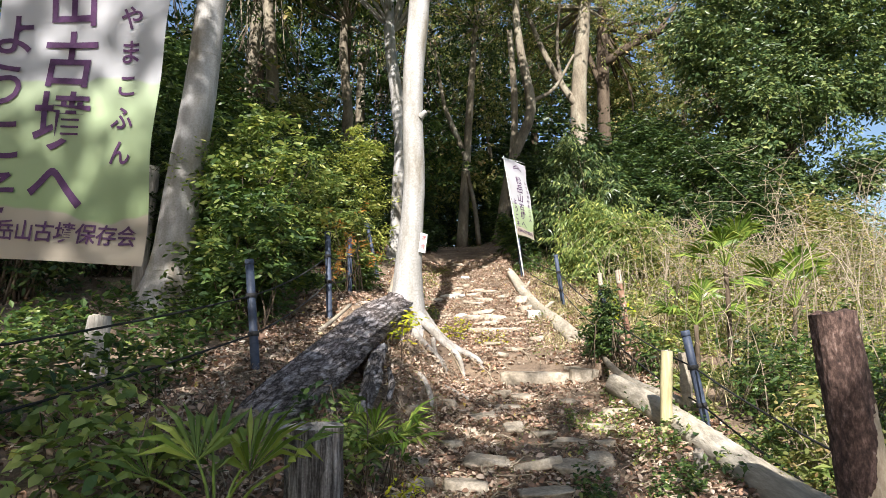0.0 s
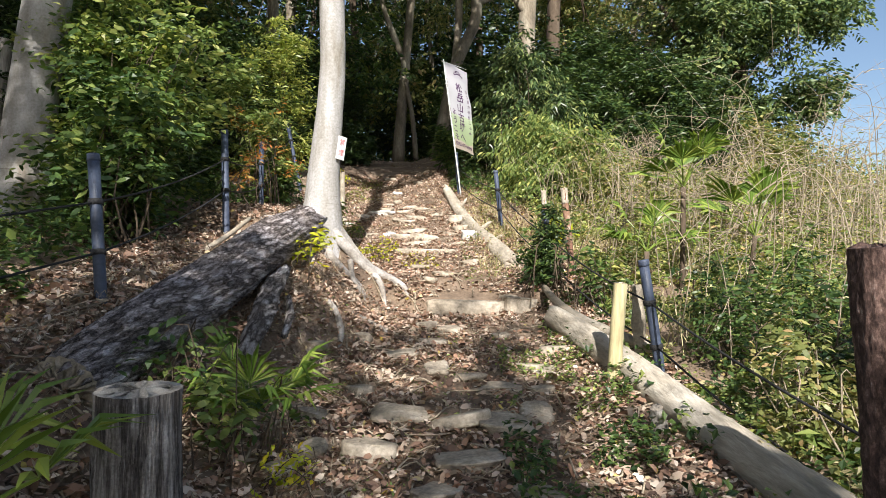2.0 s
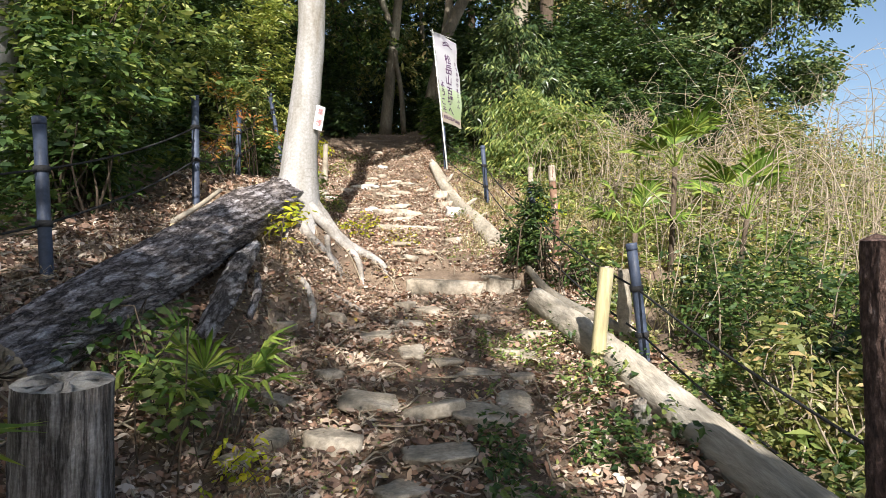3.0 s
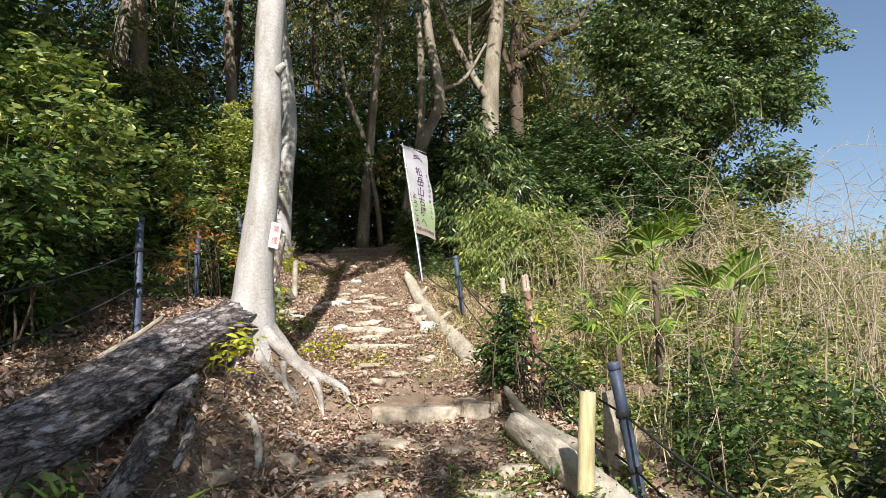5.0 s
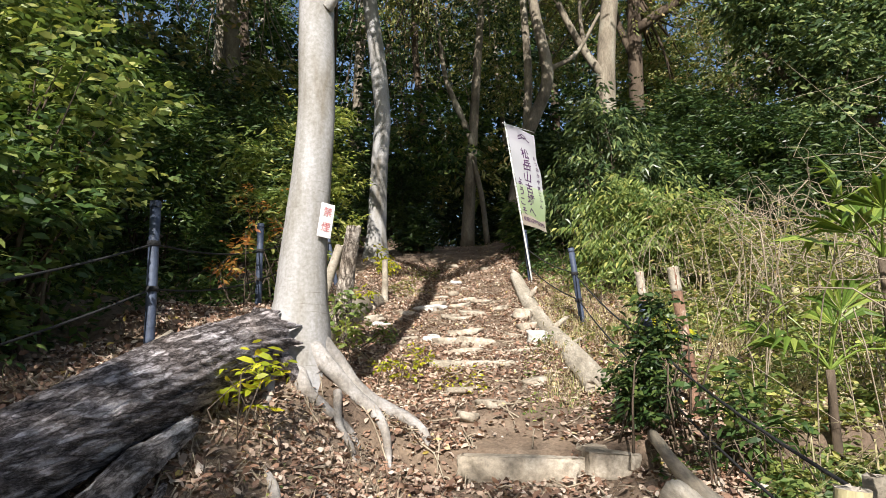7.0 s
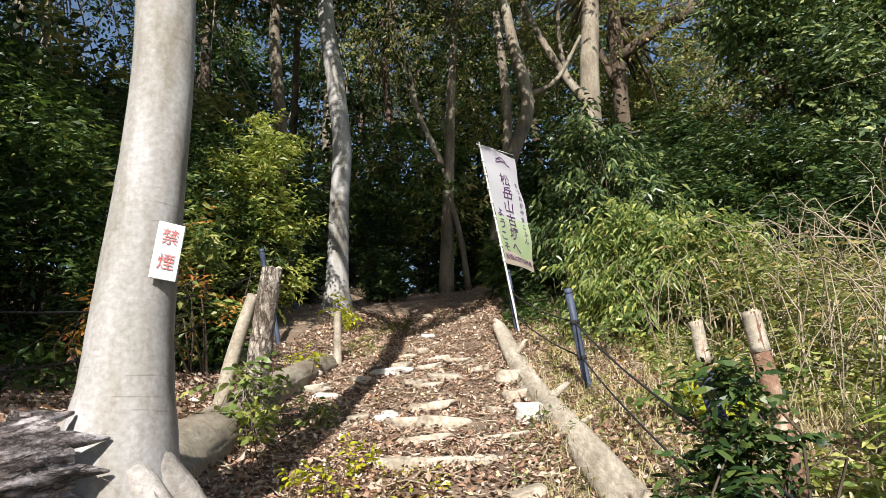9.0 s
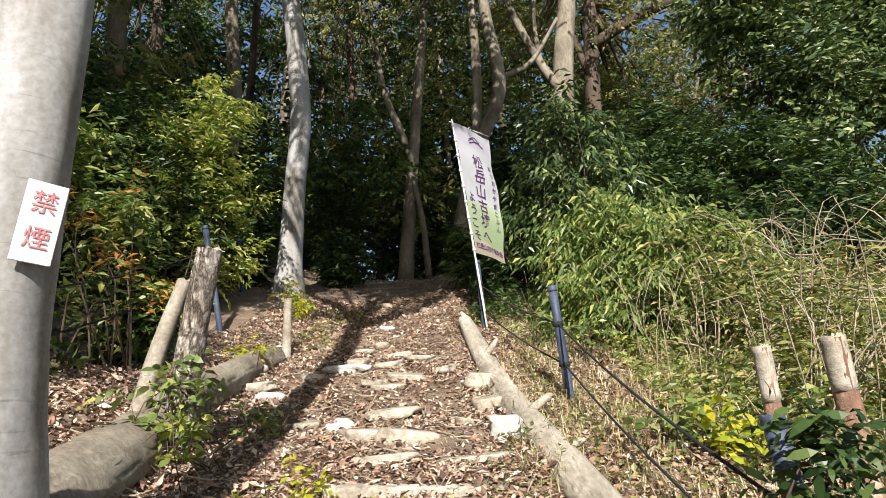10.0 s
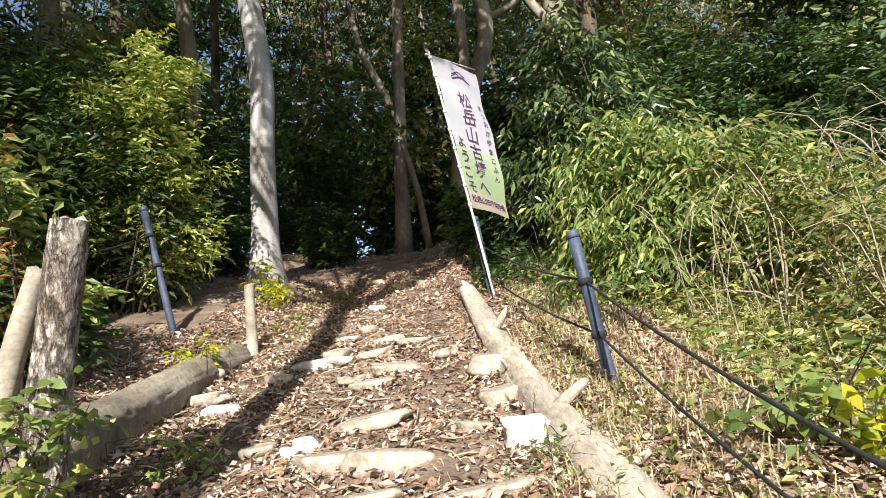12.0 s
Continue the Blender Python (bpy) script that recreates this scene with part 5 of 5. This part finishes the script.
# ---- fan palms ----
def fan_palm(at, h, fronds, r, label, seed, lean=(0, 0), blade=0.0115, count=14):
    z = gz(*at)
    root = empty("fan_palm", (*at, z))
    g = np.random.default_rng(seed)
    crown = np.array((at[0] + lean[0], at[1] + lean[1], z + h))
    if h > 0.35:
        part("trunk", mesh_of("trunk", *tube([(at[0], at[1], z - 0.1), crown], (0.03, 0.026), 9, 8, 0.25, seed), DARKBARK), root)
    for k in range(fronds):
        a = 2.4 * k + g.uniform(0, 0.5)
        el = g.uniform(0.35, 1.35)
        d = np.array((math.cos(a) * math.cos(el), math.sin(a) * math.cos(el), math.sin(el)))
        hub = crown + d * r * g.uniform(0.7, 1.1)
        s = Soup()
        s.add(*tube([crown, (crown + hub) / 2 + (0, 0, 0.05), hub], (0.009, 0.007, 0.006), 5, 5))
        side = np.cross(d, (0, 0, 1))
        side /= np.linalg.norm(side) + 1e-9
        n = np.cross(side, d)
        for t in np.linspace(-1.15, 1.15, count) + g.normal(0, 0.05, count):
            e = d * math.cos(t) + side * math.sin(t)
            L = r * (0.95 - 0.12 * abs(t)) * g.uniform(0.9, 1.05)
            w = np.cross(e, n) * blade * (r / 0.5)
            tip = hub + e * L - np.array((0, 0, 1)) * L * 0.3 * g.uniform(0.1, 1.4)
            mid = hub + e * L * 0.55 + n * 0.01
            s.add([hub, mid + w, tip, mid - w, mid + n * 0.012], [(0, 1, 4), (0, 4, 3), (1, 2, 4), (4, 2, 3)])
        part("frond", s.mesh("frond", PALM, False), root)
    return tagged(root, label, "palm", "fan palms")


fan_palm((2.3, 7.9), 0.6, 7, 0.42, "young fan palm with stiff green fronds in the thicket", 31, (0, 0), 0.024, 11)
fan_palm((2.72, 8.0), 1.1, 8, 0.46, "young fan palm with stiff green fronds in the thicket", 32, (0, 0), 0.025, 12)
fan_palm((3.3, 7.8), 0.85, 8, 0.48, "young fan palm with stiff green fronds in the thicket", 34, (0.1, 0), 0.025, 11)
fan_palm((-0.92, 4.7), 0.16, 11, 0.33, "low palm seedling with narrow arching leaves", 35, (0, 0), 0.022, 11)
fan_palm((-1.22, 2.75), 0.3, 7, 0.4, "low palm seedling with broad arching leaves", 36, (0, 0), 0.023, 9)
fan_palm((2.95, 3.95), 0.85, 9, 0.5, "young fan palm with stiff green fronds by the post", 37, (0, 0), 0.024, 11)


# ---- thicket of dry grass and vines on the right-hand slope ----
def blades(name, at, height, width, mat, lean, label, seed, category):
    g = np.random.default_rng(seed)
    n = len(at)
    a = g.uniform(0, 6.283, n)
    h = height * g.uniform(0.5, 1.3, n)
    d = np.stack([np.cos(a), np.sin(a), np.zeros(n)], 1)
    w = np.stack([-np.sin(a), np.cos(a), np.zeros(n)], 1) * width * g.uniform(0.6, 1.4, n)[:, None]
    bend = (g.uniform(0.1, 1.0, n) * lean * h)[:, None]
    up = np.array((0, 0, 1.0))
    m = at + up * (h * 0.6)[:, None] + d * bend * 0.35
    t = at + up * (h * (1 - 0.25 * lean))[:, None] + d * bend
    v = np.stack([at - w, at + w, m - w * 0.8, m + w * 0.8, t], 1).reshape(-1, 3)
    k = np.arange(n) * 5
    f = np.concatenate([np.stack([k, k + 1, k + 3], 1), np.stack([k, k + 3, k + 2], 1), np.stack([k + 2, k + 3, k + 4], 1)])
    return tagged(new(name, mesh_of(name, v, f, mat, False)), label, category, kind="stuff")


def scatter(n, x0, x1, y0, y1, seed, patch=0.0, keep=0.0):
    g = np.random.default_rng(seed)
    x, y = g.uniform(x0, x1, n), g.uniform(y0, y1, n)
    if patch:
        q = np.array([noise.noise((a * patch, b * patch, seed)) for a, b in zip(x, y)])
        x, y = x[q > keep], y[q > keep]
    return np.stack([x, y, ground(x, y)], 1)


at = scatter(5200, 1.75, 9, 6.0, 16, 11)
at = at[at[:, 0] > 1.7 + 0.04 * np.abs(at[:, 1] - 6)]
at = at[(at[:, 0] - 1.6) > np.random.default_rng(1).uniform(0, 0.8, len(at)) ** 2]
blades("dry_grass", at, 0.4, 0.004, STRAW, 2.0, "tangled straw-coloured dry grass and weeds", 12, "grass")
g1 = np.random.default_rng(14)


def weed_stems(name, at, height, leaves, size, mat, label, seed):
    """Leaning weed stems, each with leaves set alternately up its length."""
    g = np.random.default_rng(seed)
    n = len(at)
    a = g.uniform(0, 6.283, n)
    lean = np.stack([np.cos(a), np.sin(a), np.zeros(n)], 1) * (height * g.uniform(0.1, 0.7, n))[:, None]
    k = np.linspace(0.15, 1.0, leaves)[None, :, None]
    pts = at[:, None] + lean[:, None] * k**2 + np.array((0, 0, 1.0)) * (height[:, None, None] * (k - 0.25 * k**2))
    turn = a[:, None] + 2.4 * np.arange(leaves)[None]
    out = np.stack([np.cos(turn), np.sin(turn), np.full(turn.shape, 0.2)], -1)
    pts = pts + out * size * 0.5
    v, f = leaf_arrays(pts.reshape(-1, 3), size, 0.35, 2.1, 0.25, g, out.reshape(-1, 3))
    return tagged(new(name, mesh_of(name, v, f, mat, False)), label, "weeds", kind="stuff")


at = scatter(14500, 1.75, 9.5, 3.2, 16.5, 13, 1.1, -0.28)
tall = (0.2 + 0.75 * smooth_step(1.5, 4.5, at[:, 0]) * (0.8 + 0.9 * smooth_step(7, 12, at[:, 1]))) * g1.uniform(0.35, 1.2, len(at)) * (0.8 + 0.35 * np.sin(2.1 * at[:, 0] + 1.7 * np.sin(1.3 * at[:, 1])))
for sel, (leaf, size) in enumerate(((OLIVE, 0.07), (STRAW, 0.055), (SUNLIT, 0.08), (BRIGHT, 0.1), (OLIVE, 0.05))):
    weed_stems("thicket_leaves", at[sel::5], tall[sel::5], 8, size, leaf, "olive and yellow leaves of scrambling weeds", 15 + sel)
s = Soup()
for i in range(400):
    x, y = g1.uniform(1.9, 8.5), g1.uniform(5.0, 15.5)
    a = np.array((x, y, gz(x, y)))
    h = g1.uniform(0.7, 2.0) * (0.6 + 0.4 * min(1, (x - 1.6) / 2))
    t = g1.uniform(0, 6.28)
    r = g1.uniform(0.1, 0.55)
    b = a + (math.cos(t) * r * 0.3, math.sin(t) * r * 0.3, h * 0.75)
    c = a + (math.cos(t) * r, math.sin(t) * r, h)
    d = a + (math.cos(t + 0.4) * r * 1.7, math.sin(t + 0.4) * r * 1.7, h * g1.uniform(0.5, 1.1))
    e = d + g1.normal(0, 0.3, 3)
    s.add(*tube([a, b + g1.normal(0, 0.09, 3), c + g1.normal(0, 0.12, 3), d, e], (0.0045, 0.004, 0.003, 0.001), 4, 12, 0, 0, False))
tagged(new("vine_stems", s.mesh("vine_stems", TWIG)), "tangle of bare pale vine stems", "vines", kind="stuff")
s = Soup()
for i in range(46):
    x, y = g1.uniform(4.2, 8.5), g1.uniform(6.5, 11)
    a = np.array((x, y, gz(x, y)))
    h, t = g1.uniform(2.0, 3.3), g1.uniform(0, 6.28)
    d = np.array((math.cos(t), math.sin(t), 0))
    p = [a, a + d * 0.2 + (0, 0, h * 0.5), a + d * 0.5 + (0, 0, h * 0.85), a + d * 1.2 + (0, 0, h * g1.uniform(0.85, 1.05))]
    s.add(*tube(p, (0.008, 0.006, 0.004, 0.0015), 5, 12, 0, 0, False))
    for q in bent(p, 10)[5:]:
        s.add(*tube([q, q + g1.normal(0, 0.16, 3) + (0, 0, 0.08), q + g1.normal(0, 0.3, 3) + (0, 0, 0.12)], (0.004, 0.003, 0.001), 4, 5, 0, 0, False))
tagged(new("bare_branches", s.mesh("bare_branches", TWIG)), "bare arching twigs against the sky", "branches", kind="stuff")
s = Soup()
MOUND = (((4.4, 10.6), (1.0, 0.8, 1.5)), ((5.6, 11.8), (1.3, 1.0, 2.3)), ((7.0, 12.6), (1.4, 1.0, 2.2)), ((8.3, 13.2), (1.3, 1.0, 1.9)), ((3.4, 11.6), (0.8, 0.7, 1.3)), ((6.4, 10.2), (1.1, 0.8, 1.3)))
for i, ((x, y), (rx, ry, rz)) in enumerate(MOUND):
    shrub("shrub", (x, y), [((0, 0, rz * 0.45), (rx, ry, rz * 0.5)), ((rx * 0.3, 0, rz * 0.75), (rx * 0.6, ry * 0.7, rz * 0.32))], int(60 * rx * rz), 24, 0.13, OLIVE, 0.075, "rounded olive thicket overgrown with bare vines", seed=740 + i, group="overgrown thickets", shell=0.5)
    for j in range(int(60 * rx)):
        u = g1.normal(0, 1, 3)
        u[1], u[2] = -abs(u[1]), abs(u[2])
        p = np.array((x, y, gz(x, y) + rz * 0.3)) + u / np.linalg.norm(u) * (rx, ry, rz * 0.75) * g1.uniform(0.85, 1.12)
        line, d = [p], g1.normal(0, 1, 3)
        for k in range(5):
            d = d * 0.6 + g1.normal(0, 0.7, 3) - (0, 0, 0.12)
            line.append(line[-1] + d / np.linalg.norm(d) * g1.uniform(0.15, 0.4))
        s.add(*tube(line, (0.007, 0.006, 0.004, 0.002), 4, 18, 0, 0, False))
tagged(new("vine_tangle", s.mesh("vine_tangle", TWIG)), "pale bare vines looping over the thicket", "vines", kind="stuff")
for i in range(14):
    x, y = 2.2 + 0.5 * i % 5.5, 11.0 + (i * 1.7) % 5.5
    shrub("shrub", (x + 0.6, y), scaled(0.75 + 0.04 * (i % 4), 0.75), 50, 34, 0.15, OLIVE, 0.085, "low olive-green shrub in the sunlit thicket", seed=700 + i, group="shrubs of the thicket", shell=0.5)

# scrub falling away to the right
g2 = np.random.default_rng(66)
x, y = g2.uniform(8, 26, 1500), g2.uniform(10, 42, 1500)
hearts = np.stack([x, y, ground(x, y) + g2.uniform(0.1, 1.0, 1500) * (1.2 + 0.8 * np.sin(x * 0.9) * np.sin(y * 0.7))], 1)
at = (hearts[:, None] + g2.normal(0, 0.35, (1500, 30, 3))).reshape(-1, 3)
v, f = leaf_arrays(at, 0.15, 0.4, 2.0, 0.2, g2)
tagged(new("hillside_scrub", mesh_of("hillside_scrub", v, f, OLIVE, False)), "olive scrub covering the falling hillside", "scrub", kind="stuff")

# ---- low green weeds and leaf litter ----
for n, (x0, x1, y0, y1, hgt, cnt, leaf, sz) in enumerate(((1.2, 2.4, 3.2, 8, 0.16, 5200, GREEN, 0.05), (0.6, 1.4, 5.2, 7.6, 0.07, 3000, BRIGHT, 0.038), (0.5, 1.3, 3.2, 5, 0.1, 2600, GREEN, 0.05), (-1.1, 1.0, 4.2, 7.6, 0.03, 1300, BRIGHT, 0.03), (0.4, 0.95, 8.4, 11, 0.05, 900, BRIGHT, 0.03), (-3.8, -2.3, 2.0, 5.2, 0.4, 4600, GREEN, 0.08), (-4.4, -2.5, 5.0, 11, 0.3, 6000, GREEN, 0.08), (-2.2, -0.9, 1.0, 2.9, 0.25, 900, BRIGHT, 0.08), (0.8, 1.6, 9, 14, 0.1, 1300, OLIVE, 0.05), (0.3, 1.8, 14.3, 17, 0.25, 2200, GREEN, 0.08), (-0.4, 0.1, 9.0, 9.8, 0.05, 250, YELLOW, 0.035), (-1.9, -1.2, 13.6, 16, 0.12, 700, OLIVE, 0.05))):
    at = scatter(cnt, x0, x1, y0, y1, 800 + n, 1.8, -0.12)
    g = np.random.default_rng(820 + n)
    at[:, 2] += g.uniform(0.01, hgt, len(at))
    v, f = leaf_arrays(at, sz, 0.6, 1.7, 0.15, g)
    tagged(new("ground_weeds", mesh_of("ground_weeds", v, f, leaf, False)), "low green weeds carpeting the trail edge", "weeds", kind="stuff")

for i, (x, y, k) in enumerate(((2.2, 4.6, 0.3), (2.7, 5.2, 0.4), (2.3, 5.9, 0.35), (3.2, 6.0, 0.45), (2.9, 4.2, 0.4), (2.6, 6.8, 0.4), (3.8, 5.2, 0.5), (3.6, 7.0, 0.5), (4.4, 6.2, 0.5))):
    shrub("shrub", (x, y), scaled(k, 0.8), 30, 40, 0.12, (OLIVE, DARK, GREEN, GREEN)[i % 4], 0.065, "low leafy shrub below the rope fence", seed=760 + i, group="shrubs below the fence")
g = np.random.default_rng(31)
parts = [scatter(72000, -2.6, 1.9, 3.0, 10.5, 41), scatter(56000, -2.6, 1.6, 9.5, 17, 42), scatter(8000, -4, 2.2, -1.5, 4, 43), scatter(9000, 1.4, 3.6, 8, 14, 46), scatter(8000, -5, 3, 16, 26, 44), scatter(6000, -6, -2.2, 3, 14, 45)]
at = np.concatenate(parts)
d = at[:, 0] - np.interp(at[:, 1], CX[:, 0], CX[:, 1])
drift = np.array([noise.noise((x * 1.6, y * 1.6, 3.0)) for x, y in at[:, :2]])
keep = g.uniform(0, 1, len(at)) < np.where(np.abs(d - 0.1) < 0.55, 0.6, 1.0) * (0.8 + 0.9 * drift)
for x, y, rx, ry in LAID:
    keep &= ((at[:, 0] - x) / rx) ** 2 + ((at[:, 1] - y) / ry) ** 2 > g.uniform(0.55, 1.0, len(at))
at = at[keep]
at[:, 2] += 0.014 + np.abs(g.normal(0, 0.016, len(at)))
size = np.where(g.uniform(0, 1, len(at)) < 0.3, 0.06, 0.038) * g.uniform(0.7, 1.3, len(at))
s = Soup()
near = at[:, 1] < 8.5
s.add(*leaf_arrays(at[near], size[near], 0.5, 1.8, 0.0, g, fine=True))
s.add(*leaf_arrays(at[~near], size[~near], 0.5, 1.8, 0.0, g))
tagged(new("leaf_litter", s.mesh("leaf_litter", LITTER, False)), "dry brown fallen leaves strewn over the trail", "leaf litter", kind="stuff")
s = Soup()
for i in range(950):
    x, y = g.uniform(-2.4, 1.7), g.uniform(3.2, 15)
    t, L = g.uniform(0, 6.28), g.uniform(0.08, 0.45)
    p = [(x + math.cos(t) * L * k, y + math.sin(t) * L * k + 0.04 * math.sin(9 * k + i), 0) for k in (-0.5, -0.1, 0.2, 0.5)]
    p = [(a, b, gz(a, b) + 0.015 + 0.03 * g.uniform()) for a, b, _ in p]
    s.add(*tube(p, (0.006, 0.006, 0.003), 5, 7, 0.1, i, False))
tagged(new("twigs", s.mesh("twigs", TWIG)), "dry twigs and rootlets strewn on the slope", "twigs", kind="stuff")
at = scatter(5200, -2.3, -0.3, 3.2, 8.2, 51, 1.5, -0.1)
blades("dead_grass", at, 0.11, 0.0026, TWIG, 2.8, "matted dead grass on the bank", 52, "grass")
at = scatter(9000, 0.6, 3.2, 8.6, 14.5, 53, 1.5, -0.25)
blades("dead_grass", at, 0.16, 0.003, STRAW, 1.8, "short dry grass beside the edging log", 54, "grass")
